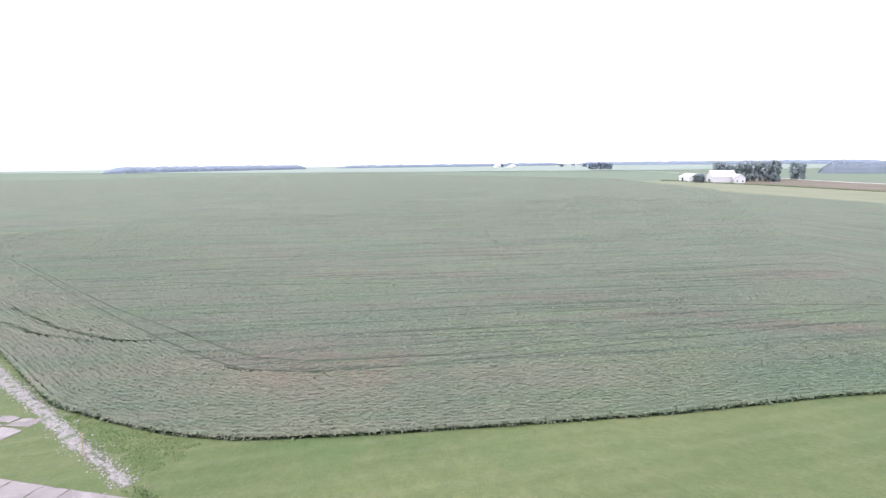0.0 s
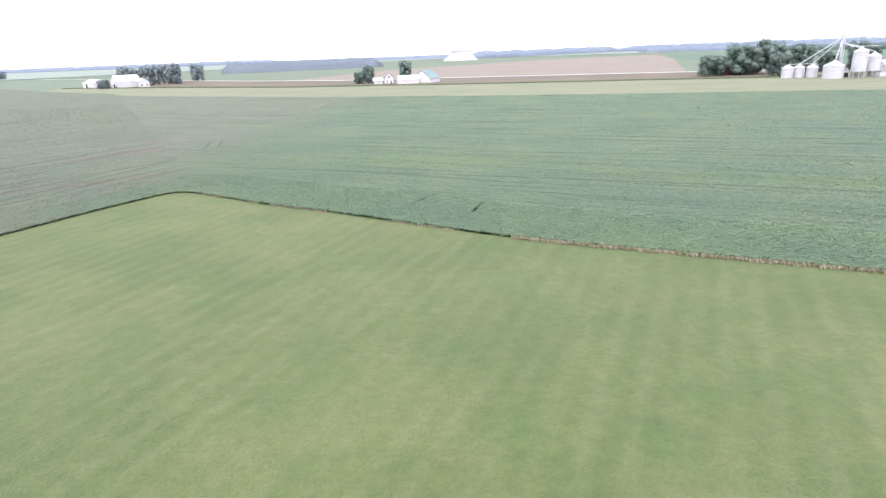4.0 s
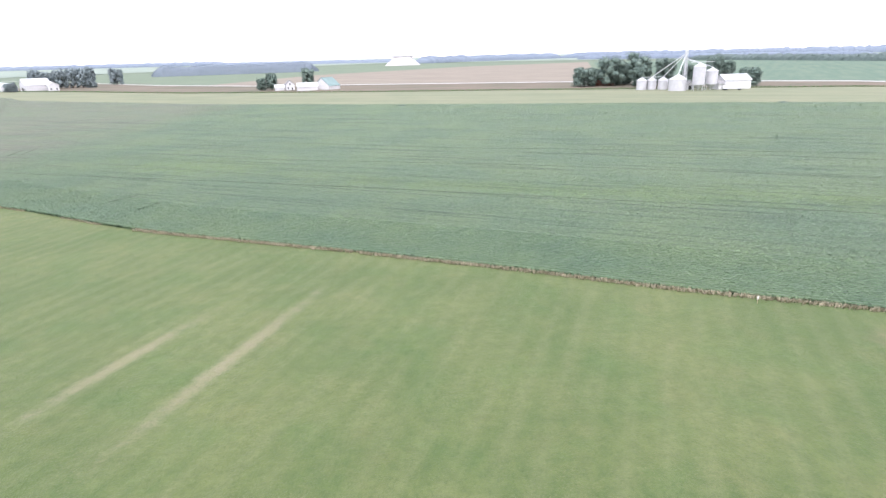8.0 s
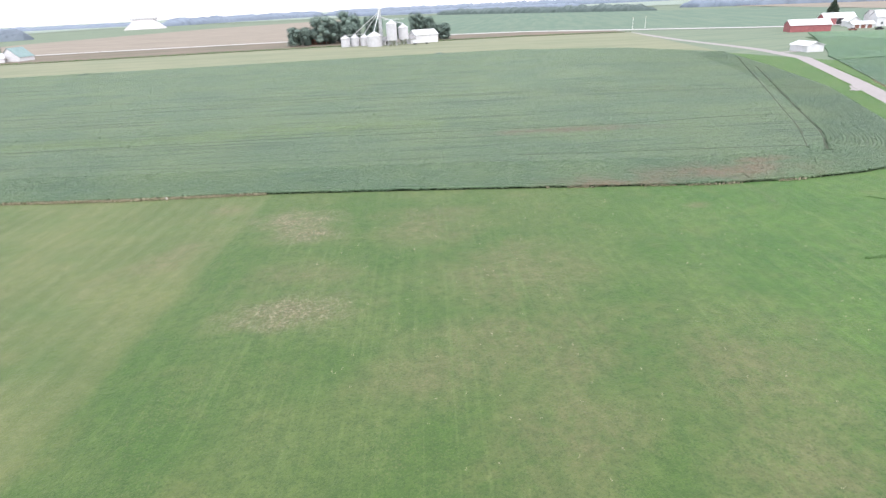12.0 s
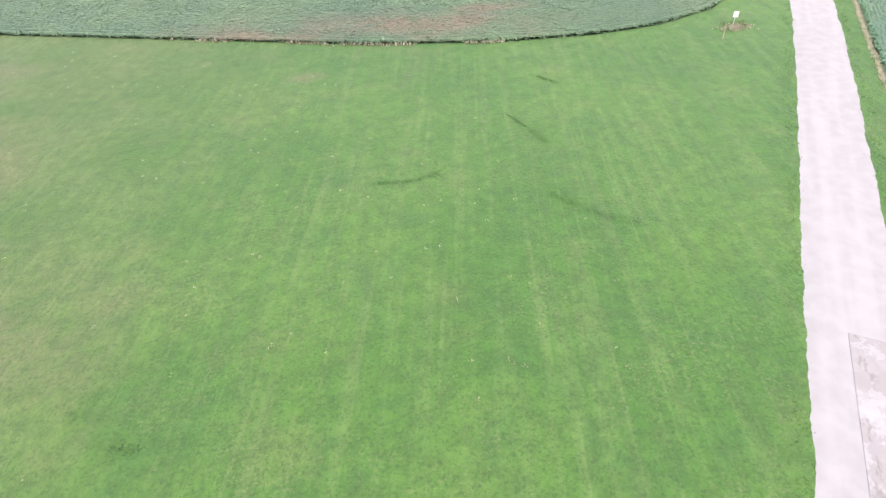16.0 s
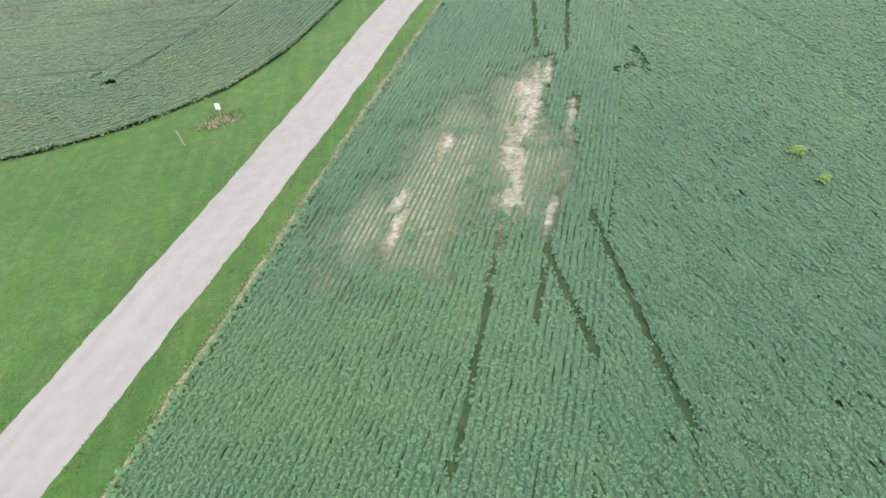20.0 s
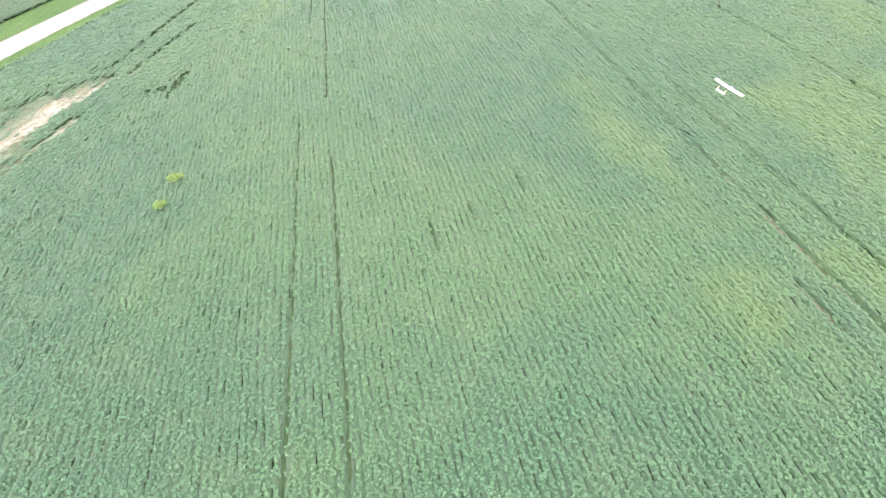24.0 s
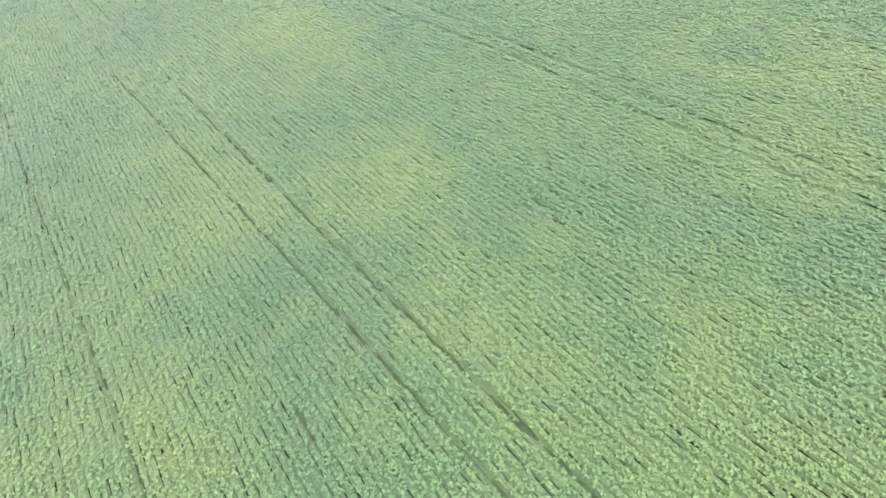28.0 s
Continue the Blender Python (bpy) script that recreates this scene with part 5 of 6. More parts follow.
def grain_bin(x, y, r, eave, peak, label, legs=0.0, seed=0):
    """A corrugated steel bin: ringed wall, ribbed cone roof, cap, door and ladder; on legs with a hopper where raised."""
    top = empty("grain_bin", pose(x, y, 0.0, 0, 0, seed * 40), label, "grain bin", "grain bins")
    bm = bmesh.new()
    rings, sides = max(6, int((eave - legs) / 0.8)), 28
    loops = []
    for k in range(rings * 2 + 1):
        z = legs + (eave - legs) * k / (rings * 2)
        rr = r + (0.05 if k % 2 else 0.0)
        loops.append([bm.verts.new((rr * math.cos(a * 2 * math.pi / sides), rr * math.sin(a * 2 * math.pi / sides), z)) for a in range(sides)])
    for a, b in zip(loops, loops[1:]):
        for i in range(sides):
            bm.faces.new((a[i], a[(i + 1) % sides], b[(i + 1) % sides], b[i]))
    part("wall", bm, MAT_BIN, top)
    bm = bmesh.new()
    bmesh.ops.create_cone(bm, segments=sides, radius1=r + 0.22, radius2=0.45, depth=peak - eave, matrix=pose(0, 0, (peak + eave) / 2), cap_ends=True)
    roof = part("roof", bm, MAT_BIN, top)
    bm = bmesh.new()
    for k in range(14):
        a = k * 2 * math.pi / 14
        bar(bm, ((r + 0.2) * math.cos(a), (r + 0.2) * math.sin(a), eave + 0.03), (0.45 * math.cos(a), 0.45 * math.sin(a), peak + 0.03), 0.05, sides=4)
    part("roof_rib", bm, MAT_STEEL, roof)
    part("cap", barred((0, 0, peak - 0.05), (0, 0, peak + 0.45), 0.5, 0.36, 12), MAT_STEEL, top)
    if legs:
        part("hopper", barred((0, 0, legs * 0.25), (0, 0, legs), 0.35, r, 20), MAT_STEEL, top)
        for k in range(8):
            a = k * math.pi / 4
            part("leg", barred((r * math.cos(a), r * math.sin(a), 0), (r * math.cos(a), r * math.sin(a), legs + 0.4), 0.16, sides=6), MAT_STEEL, top)
    else:
        part("door", boxed(r - 0.02, -0.5, 0.5, r + 0.10, 0.5, 2.3), MAT_STEEL, top)
        part("footing", barred((0, 0, -0.1), (0, 0, 0.18), r + 0.35, sides=28), MAT_CONCRETE, top)
    bm = bmesh.new()
    for s in (-0.22, 0.22):
        bar(bm, (s, -r - 0.16, legs + 0.3), (s, -r - 0.16, eave + 0.4), 0.03, sides=4)
    part("ladder", bm, MAT_STEEL, top)
    return top


# grain farm
for x, y, r, e, p_, g in ((129.4, 380, 3.1, 5.8, 7.5, 0), (136.2, 381, 3.0, 5.8, 7.5, 0), (142.6, 379, 3.0, 5.8, 7.5, 0)):
    grain_bin(x, y, r, e, p_, "small white corrugated steel grain bin", g, int(x) % 7)
grain_bin(146.0, 364, 5.1, 6.9, 9.6, "wide white corrugated steel grain bin", 0, 2)
grain_bin(157.4, 361, 3.5, 14.0, 16.0, "tall white hopper bin standing on steel legs", 3.6, 4)
grain_bin(166.5, 364, 3.4, 11.2, 13.2, "white hopper bin standing on steel legs", 3.6, 5)
leg = empty("grain_elevator", pose(152.6, 371, 0), "grey steel grain elevator tower with spouts", "grain elevator", "")
for sx in (-0.7, 0.7):
    for sy in (-0.7, 0.7):
        part("post", barred((sx * 1.6, sy * 1.6, 0), (sx, sy, 22.5), 0.14, 0.10, 6), MAT_STEEL, leg)
bm = bmesh.new()
for k in range(9):
    z0, z1 = k * 2.5, k * 2.5 + 2.5
    g0, g1 = 1.12 - 0.42 * z0 / 22.5, 1.12 - 0.42 * z1 / 22.5
    for a, b in (((-1, -1), (1, -1)), ((1, -1), (1, 1)), ((1, 1), (-1, 1)), ((-1, 1), (-1, -1))):
        bar(bm, (a[0] * g0, a[1] * g0, z0), (b[0] * g1, b[1] * g1, z1), 0.05, sides=4)
        bar(bm, (a[0] * g1, a[1] * g1, z1), (b[0] * g1, b[1] * g1, z1), 0.05, sides=4)
part("brace", bm, MAT_STEEL, leg)
part("head", boxed(-0.9, -0.7, 21.6, 0.9, 0.7, 23.6, bevel=0.2), MAT_STEEL, leg)
part("casing", boxed(-0.35, -0.25, 0.2, 0.35, 0.25, 22), MAT_STEEL, leg)
for a, b in (((0, 0, 22), (-10.0, 8, 7.9)), ((0, 0, 22), (-6.6, -7, 10.0)), ((0, 0, 22), (-16.4, 10, 7.9)), ((0, 0, 18.6), (4.8, -10, 16.4)), ((0, 0, 18.4), (13.9, -7, 13.6))):
    part("spout", barred(a, b, 0.22, sides=8), MAT_STEEL, leg)
part("catwalk", boxed(-23.5, 7.6, 7.7, -9.0, 8.4, 8.0), MAT_STEEL, leg)
part("walkway", boxed(0, -8.4, 16.5, 14.4, -7.7, 16.8), MAT_STEEL, leg)
barn("pump_house", 156.0, 372, 10, 4.4, 5, 3.4, 5.4, MAT_WHITE, MAT_GREYROOF, "small white gabled shed with a doorway painted dark", [("s", 0, 0.05, 2.6, 2.6, MAT_DARK)], (), "shed")
barn("machine_shed", 183.5, 372, -84, 12.5, 17.0, 5.6, 8.6, MAT_WHITE, MAT_WHITE_ROOF, "white machine shed with a pale metal roof",
     [("w", 0, 0.1, 5.0, 4.2, MAT_WHITE)], [("w", -6, 1.2, 1.0, 1.2, MAT_GLASS)], "shed")
barn("lean_shed", 174.0, 369.0, -84, 7.5, 5.0, 3.4, 5.6, MAT_WHITE, MAT_GREYROOF, "low white lean-to with a grey roof", (), (), "shed")
barn("red_roof_shed", 122, 440, -75, 6, 12, 2.8, 5.0, MAT_RUST, MAT_RUST, "old shed with a rusty red roof", [("w", 0, 0.05, 5, 2.3, MAT_DARK)], (), "shed")
wagon = empty("farm_wagon", pose(176, 356, 0, 0, 0, -6), "long pale farm wagon parked beside the shed", "wagon")
part("bed", boxed(-6, -1.2, 1.0, 6, 1.2, 2.5, bevel=0.1), MAT_WHITE, wagon)
for sx in (-4.6, -3.4, 4.2):
    for sy in (-1.15, 1.15):
        part("wheel", barred((sx, sy - 0.15, 0.5), (sx, sy + 0.15, 0.5), 0.5, sides=14), MAT_DARK, wagon)
for k, (x, y, h, w) in enumerate([(105, 430, 14.5, 16), (125, 432, 21, 20), (146, 438, 24, 17), (140, 412, 14.5, 12), (162.5, 430, 20, 14), (134, 446, 17, 15),
                                  (199, 432, 20, 11), (210, 436, 17, 11), (206, 396, 12, 14), (185, 440, 14, 12), (115, 442, 13, 12)]):
    tree("farm_tree", x, y, h, w, "large dark green broadleaf tree behind the grain bins", 20 + k, MAT_TREE, 2700, 0.50, 0.05)

# white homestead with the blue-green roof
barn("white_barn", -104.5, 474, -72, 9.0, 15.5, 3.2, 5.8, MAT_WHITE, MAT_WHITE_ROOF, "long low white barn with a pale roof",
     [("s", 0, 0.05, 3.0, 2.6, MAT_WHITE)], [("w", -3, 1.3, 1.0, 1.0, MAT_GLASS)])
barn("blue_roof_barn", -90.5, 484, -28, 15.0, 14.0, 3.2, 9.2, MAT_WHITE, MAT_GREENROOF, "white barn with a wide blue-green metal roof",
     [("s", 3, 0.05, 4.0, 2.8, MAT_WHITE)], ())
barn("farmhouse", -121.5, 486, 20, 7.0, 9.0, 4.6, 7.6, MAT_WHITE, MAT_GREYROOF, "small white two-storey farmhouse", [("s", 1.6, 0.1, 1.0, 2.1, MAT_DARK)],
     [("s", -1.6, 1.0, 1.0, 1.4, MAT_GLASS), ("s", 0, 4.2, 1.0, 1.3, MAT_GLASS), ("e", -2, 1.0, 1.0, 1.4, MAT_GLASS), ("e", 2, 1.0, 1.0, 1.4, MAT_GLASS)], "house")
barn("garage", -129.0, 483, -70, 5.5, 7.0, 2.6, 4.4, MAT_WHITE, MAT_WHITE_ROOF, "little white garage with a doorway painted dark", [("s", 0, 0.05, 2.6, 2.1, MAT_DARK)], (), "garage")
for k, (x, y, h, w) in enumerate([(-145, 489, 10, 7), (-138, 494, 14, 9), (-109, 500, 17.5, 10)]):
    tree("yard_tree", x, y, h, w, "tall rounded shade tree beside the white homestead", 60 + k, MAT_TREE, 1200, 0.55, 0.06)

# homestead to the north-west
barn("white_barn_west", -397, 590, -40, 17, 22, 6.0, 11.5, MAT_WHITE, MAT_WHITE_ROOF, "big white barn with a pale gabled roof",
     [("s", 0, 0.05, 4, 3.6, MAT_DARK)], [("s", -4.5, 1.2, 1.2, 1.4, MAT_GLASS), ("s", 4.5, 1.2, 1.2, 1.4, MAT_GLASS)])
barn("white_house_west", -379, 588, 38, 9, 18, 5.4, 8.2, MAT_WHITE, MAT_WHITE_ROOF, "long white house with dark windows", (),
     [("w", s, 1.0, 1.4, 1.5, MAT_GLASS) for s in (-7, -4, -1, 2, 5, 8)] + [("s", s, 1.0, 1.2, 1.5, MAT_GLASS) for s in (-2.4, 2.4)], "house")
barn("white_shed_west", -431, 594, 52, 14, 30, 5.0, 8.0, MAT_WHITE, MAT_WHITE_ROOF, "long white machine shed with a pale roof", [("w", 4, 0.05, 5, 4, MAT_DARK)], (), "shed")
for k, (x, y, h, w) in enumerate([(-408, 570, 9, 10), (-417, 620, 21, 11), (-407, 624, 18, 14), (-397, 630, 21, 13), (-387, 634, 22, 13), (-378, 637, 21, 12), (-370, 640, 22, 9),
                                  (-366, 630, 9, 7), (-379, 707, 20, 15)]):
    tree("windbreak_tree", x, y, h, w, "tall grey-green windbreak tree of the homestead, tinted with painted haze", 80 + k, MAT_TREE_MID, 1200, 0.75, 0.05)

# distant farms
barn("distant_barn", -1830, 1600, 40, 26, 90, 7, 13, MAT_WHITE, MAT_WHITE_ROOF, "very distant long white barn", (), [], "barn")
barn("distant_barn", -1900, 1585, 20, 18, 30, 8, 16, MAT_WHITE, MAT_WHITE_ROOF, "very distant white barn in the haze", (), [], "barn")
barn("distant_barn", -1765, 1890, 40, 18, 30, 8, 17, MAT_WHITE, MAT_WHITE_ROOF, "very distant pale gabled barn", (), [], "barn")
shed = empty("storage_dome", pose(-90, 1535, 0), "vast pale storage building far away on the plain", "storage building", "farm buildings")
bm = bmesh.new()
bmesh.ops.create_cone(bm, segments=4, radius1=60, radius2=30, depth=19, matrix=pose(0, 0, 9.5, 0, 0, 45), cap_ends=True)
MAT_DOME = plain("dull_pale_sheeting", (0.46, 0.43, 0.44), 0.7, 0, 0.15, 0.05)
part("roof", bm, MAT_DOME, shed)
part("monitor", boxed(-27, -20, 19, 27, 20, 24, bevel=0.6), MAT_DOME, shed)
for k in range(9):
    part("vent", boxed(-25 + k * 6, -20.6, 20, -22 + k * 6, -20, 23.2), MAT_STEEL, shed)

# red barns and their yard
barn("red_barn", 377.5, 229, 58, 11.5, 22, 3.9, 6.6, MAT_RED, MAT_WHITE_ROOF, "long red barn with a white metal roof", [("s", 0, 0.05, 3.4, 3.2, MAT_RED)], ())
barn("red_barn", 440, 258, 58, 12.0, 19, 4.6, 7.4, MAT_RED, MAT_WHITE_ROOF, "tall red barn with a white metal roof", [("w", 0, 0.05, 4, 4, MAT_DARK)], [("s", 0, 3.9, 1.2, 1.4, MAT_GLASS)])
barn("white_farmhouse", 438, 224, 58, 10, 14, 5.6, 9.0, MAT_WHITE, MAT_WHITE_ROOF, "white farmhouse beside the red barns", (), [("w", s, 1.2, 1.1, 1.5, MAT_GLASS) for s in (-4, 0, 4)], "house")
barn("grey_barn", 463, 245, 58, 11, 14, 4.8, 8.2, MAT_WHITE, MAT_GREYROOF, "white barn with a weathered grey roof", (), (), "barn")
barn("white_cottage", 427, 238, -32, 7, 10, 3.4, 6.0, MAT_WHITE, MAT_WHITE_ROOF, "small white cottage between the farm sheds", (), [("s", s, 1.1, 0.9, 1.2, MAT_GLASS) for s in (-2, 2)], "house")
barn("white_lean_shed", 414, 222, 58, 6, 12, 2.4, 3.8, MAT_WHITE, MAT_WHITE_ROOF, "low white implement shed beside the red barns", [("w", s, 0.05, 2.4, 2.0, MAT_RUST) for s in (-3.5, 0, 3.5)], (), "shed")
barn("white_tool_shed", 447, 214, -32, 8, 9, 4.2, 6.6, MAT_WHITE, MAT_WHITE_ROOF, "white gabled tool shed in the farmyard", [("s", 0, 0.05, 2.6, 2.6, MAT_DARK)], (), "shed")
for x, y in ((357, 350), (343, 347)):
    pole = empty("utility_pole", pose(x, y, 0), "pale wooden utility pole beside the far road", "utility pole", "poles by the far road")
    part("shaft", barred((0, 0, 0), (0, 0, 9.2), 0.17, 0.11, 10), MAT_BOARD, pole)
    part("crossarm", boxed(-0.9, -0.06, 8.5, 0.9, 0.06, 8.64, bevel=0.01), MAT_WOOD, pole)
    for k in (-0.75, 0.0, 0.75):
        part("insulator", barred((k, 0, 8.64), (k, 0, 8.82), 0.05, 0.035, 8), MAT_GREYPOD, pole)
barn("cattle_shed", 430, 198, 58, 9, 22, 3.4, 5.2, MAT_WHITE, MAT_WHITE_ROOF, "low white cattle shed with open bays", [("w", s, 0.05, 3.2, 2.4, MAT_RUST) for s in (-8, -4, 0, 4, 8)], (), "shed")
for x, y, r, e, p_ in ((430, 178, 5.0, 7.0, 9.8), (446, 186, 4.0, 8.4, 10.6), (455, 193, 4.0, 8.4, 10.6)):
    grain_bin(x, y, r, e, p_, "white steel grain bin beside the red barns", 0, int(x) % 5)
roadshed = barn("white_shed", 275.6, 146.5, -16, 7.2, 11.0, 2.6, 3.8, MAT_WHITE, MAT_WHITE_ROOF, "low white shed with overhanging pale roof by the road",
                [("s", -1.6, 0.05, 2.4, 2.3, MAT_WHITE), ("w", 2, 0.05, 3.0, 2.4, MAT_WHITE)], [("w", -3.2, 1.1, 1.0, 0.9, MAT_WHITE)], "shed")


def conifer(x, y, high, wide, label, seed):
    r = np.random.default_rng(seed)
    top = empty("conifer", pose(x, y, 0), label, "tree", "farm trees")
    part("trunk", barred((0, 0, 0), (0, 0, high * 0.9), high * 0.025, high * 0.006, 7), MAT_BARK, top)
    z = high * (0.12 + 0.86 * r.uniform(0, 1, 700) ** 1.25)
    rad = wide / 2 * (1 - z / high) ** 0.8 * r.uniform(0.4, 1.1, 700)
    a = r.uniform(0, 6.283, 700)
    v, f = leaves(np.column_stack([rad * np.cos(a), rad * np.sin(a), z]), np.full(700, 1.0), r, 4, 0.8, 0.35)
    raw("crown", v, f, MAT_CONIFER, top)
    return top


conifer(470, 284, 15, 12, "dark conifer behind the red barns", 5)
for k, (x, y, dx) in enumerate([(384, 220, 0), (396, 213, 1), (402, 209, 2), (416, 206, 3)]):
    car = empty("parked_vehicle", pose(x + 8, y - 9, 0.0, 0, 0, -40 + 15 * k), "small parked farm vehicle in the barn yard", "vehicle", "vehicles in the yard")
    part("body", boxed(-2.1, -0.85, 0.35, 2.1, 0.85, 1.0, bevel=0.15), MAT_DARK if k % 2 else MAT_RUST, car)
    part("cab", boxed(-1.1, -0.75, 0.98, 0.9, 0.75, 1.6, bevel=0.2), MAT_GLASS, car)
    for sx in (-1.35, 1.35):
        for sy in (-0.8, 0.8):
            part("wheel", barred((sx, sy - 0.11, 0.34), (sx, sy + 0.11, 0.34), 0.34, sides=14), MAT_DARK, car)
for k, (x, y, s) in enumerate([(-19, 300, 1.0), (155, 266, 0.9)]):
    r = np.random.default_rng(500 + k)
    u = r.normal(0, 1, (90, 3)) * np.array([s, s * 0.7, s * 0.35])
    u[:, 2] = np.abs(u[:, 2]) + 0.25
    v, f = leaves(u + np.array([x, y, 0.1]), np.full(90, 0.5), r)
    tagged(raw("bush", v, f, MAT_TREE), "low dark bush on the field boundary", "bush", "", "stuff")

# ---------------------------------------------------------------- old concrete apron
U, V = Vector((0.752, 0.659, 0)), Vector((0.659, -0.752, 0))
apron = empty("concrete_apron", pose(0, 0, 0), "old cracked concrete slabs with weeds in the joints", "pavement", "", "structure")
rs = random.Random(11)
ENDS = {1: -61.5, 2: -61.0, 3: -50.2, 4: -52.0, 5: -46.2, 6: -44.4, 7: -42.6, 8: -41.0, 9: -39.5}
START = {1: -66.8, 5: -48.0, 6: -46.2, 7: -44.4, 8: -42.6, 9: -41.0}


def slab_piece(ring, z, worn):
    """One slab of concrete with chipped, slightly wandering edges; its outer end is broken by 'worn'."""
    pts = []
    for i, (a, b) in enumerate(ring):
        c, d = ring[(i + 1) % len(ring)]
        long = math.hypot(c - a, d - b)
        n = max(1, int(long / 0.38))
        outer = worn if abs(d - b) > 2 and a > sum(q[0] for q in ring) / len(ring) else 0.0
        for k in range(n):
            t = (k + (rs.uniform(-0.3, 0.3) if k else 0)) / n
            chip = abs(rs.gauss(0, 0.022)) + (0.10 if rs.random() < 0.05 else 0) + outer * abs(rs.gauss(0, 1))
            x, y = a + (c - a) * t, b + (d - b) * t
            nx, ny = (b - d) / long, (c - a) / long
            pts.append((x + nx * chip, y + ny * chip))
    bm = bmesh.new()
    lo = [bm.verts.new(U * a + V * b + Vector((0, 0, 0.02))) for a, b in pts]
    hi = [bm.verts.new(U * a + V * b + Vector((0, 0, z))) for a, b in pts]
    bm.faces.new(hi)
    for i in range(len(pts)):
        bm.faces.new((lo[i], lo[(i + 1) % len(pts)], hi[(i + 1) % len(pts)], hi[i]))
    bmesh.ops.recalc_face_normals(bm, faces=bm.faces)
    part("slab", bm, MAT_CONCRETE, apron)


p = Paint("joint_soil", 0.95)
MAT_JOINT = p.done(p.mix(p.span(p.noise(1.1, 4), 0.42, 0.60), (0.120, 0.104, 0.088), (0.080, 0.108, 0.048)))
for row, end in ENDS.items():
    v0, e = -124.7 + 4.30 * (row - 1), min(end, START.get(row, end)) - 0.35
    bm = bmesh.new()
    bm.faces.new([bm.verts.new(U * a + V * b + Vector((0, 0, 0.102))) for a, b in ((-99, v0), (-99, v0 + 4.296), (e, v0 + 4.296), (e, v0))])
    bmesh.ops.recalc_face_normals(bm, faces=bm.faces)
    bed = part("joint_bed", bm, MAT_JOINT, apron)
    if bed.data.polygons[0].normal.z < 0:
        bed.data.flip_normals()
for row, end in ENDS.items():
    v0 = -124.7 + 4.30 * (row - 1) + 0.06
    v1 = v0 + 4.18
    u1 = end
    first = True
    while u1 > -98:
        u0 = (math.floor((u1 - 0.3 + 57.4) / 5.0) * 5.0 - 57.4) if first else u1 - 5.0
        if u1 - u0 < 1.2 or (first and START.get(row, end) - u0 < 1.0):
            u0 -= 5.0
        near = START.get(row, end) if first else u1
        first = False
        j = [rs.uniform(-0.04, 0.04) for _ in range(8)]
        ring = [(u0 + 0.035 + j[0], v0 + j[1]), (near - 0.035 + j[2], v0 + j[3]), (u1 - 0.035 + j[4], v1 + j[5]), (u0 + 0.035 + j[6], v1 + j[7])]
        z = 0.13 + rs.uniform(-0.012, 0.012)
        worn = 0.16 if u1 == end else 0.0
        if rs.random() < 0.42 and u1 - u0 > 3:
            # a slab broken across by one wandering crack
            f, g = rs.uniform(0.25, 0.75), rs.uniform(0.25, 0.75)
            low, top_ = [ring[0][k] * (1 - f) + ring[1][k] * f for k in (0, 1)], [ring[3][k] * (1 - g) + ring[2][k] * g for k in (0, 1)]
            line = [(low[0] * (1 - t) + top_[0] * t + (rs.gauss(0, 0.13) if 0 < t < 1 else 0), low[1] * (1 - t) + top_[1] * t) for t in (0, 0.14, 0.3, 0.42, 0.57, 0.7, 0.86, 1)]
            gap_ = rs.uniform(0.012, 0.03)
            slab_piece([ring[0]] + [(x - gap_, y) for x, y in line] + [ring[3]], z, 0.0)
            slab_piece([(x + gap_, y) for x, y in line[::-1]] + [ring[1], ring[2]], z + rs.uniform(-0.015, 0.015), worn)
        else:
            slab_piece(ring, z, worn)
        u1 = u0

# older rows beyond the apron, broken into uneven pieces
for v0, end in ((-129.0, -81.4), (-133.3, -84.0)):
    u1 = end
    while u1 > -104:
        u0 = u1 - rs.uniform(1.6, 3.4)
        split = v0 + rs.uniform(1.4, 2.9)
        for va, vb in ((v0 + 0.1, split - 0.12), (split + 0.12, v0 + 4.15)):
            if rs.random() < 0.12:
                continue
            bm = bmesh.new()
            j = [rs.uniform(-0.30, 0.30) for _ in range(8)]
            ring = [(u0 + 0.2 + j[0], va + abs(j[1])), ((u0 + u1) / 2, va + j[2] * 0.4), (u1 - 0.1 + j[3] * 0.4, va + abs(j[4])), (u1 - 0.1 + j[5] * 0.5, vb - abs(j[6])), (u0 + 0.2 + j[7], vb)]
            lo = [bm.verts.new(U * a + V * b + Vector((0, 0, 0.02))) for a, b in ring]
            hi = [bm.verts.new(U * a + V * b + Vector((0, 0, 0.11 + rs.uniform(-0.015, 0.015)))) for a, b in ring]
            bm.faces.new(hi)
            for i in range(5):
                bm.faces.new((lo[i], lo[(i + 1) % 5], hi[(i + 1) % 5], hi[i]))
            bmesh.ops.recalc_face_normals(bm, faces=bm.faces)
            part("broken_slab", bm, MAT_CONCRETE, apron)
        u1 = u0
joint = []
for row in range(1, 9):
    c = -124.7 + 4.30 * (row - 1)
    for s in np.arange(-98, ENDS[row] + 0.5, 0.10):
        if noise.noise((s * 0.25, c, 2.0)) > 0.16:
            joint.append((s + rs.gauss(0, 0.05), c + rs.gauss(0, 0.07)))
for k in range(9):
    u = -57.4 - 5.0 * k
    for s in np.arange(-122, -92, 0.12):
        if noise.noise((s * 0.3, u, 5.0)) > 0.24:
            joint.append((u + rs.gauss(0, 0.06), s))
jp = np.array(joint)
jp = np.column_stack([jp[:, 0] * U.x + jp[:, 1] * V.x, jp[:, 0] * U.y + jp[:, 1] * V.y])
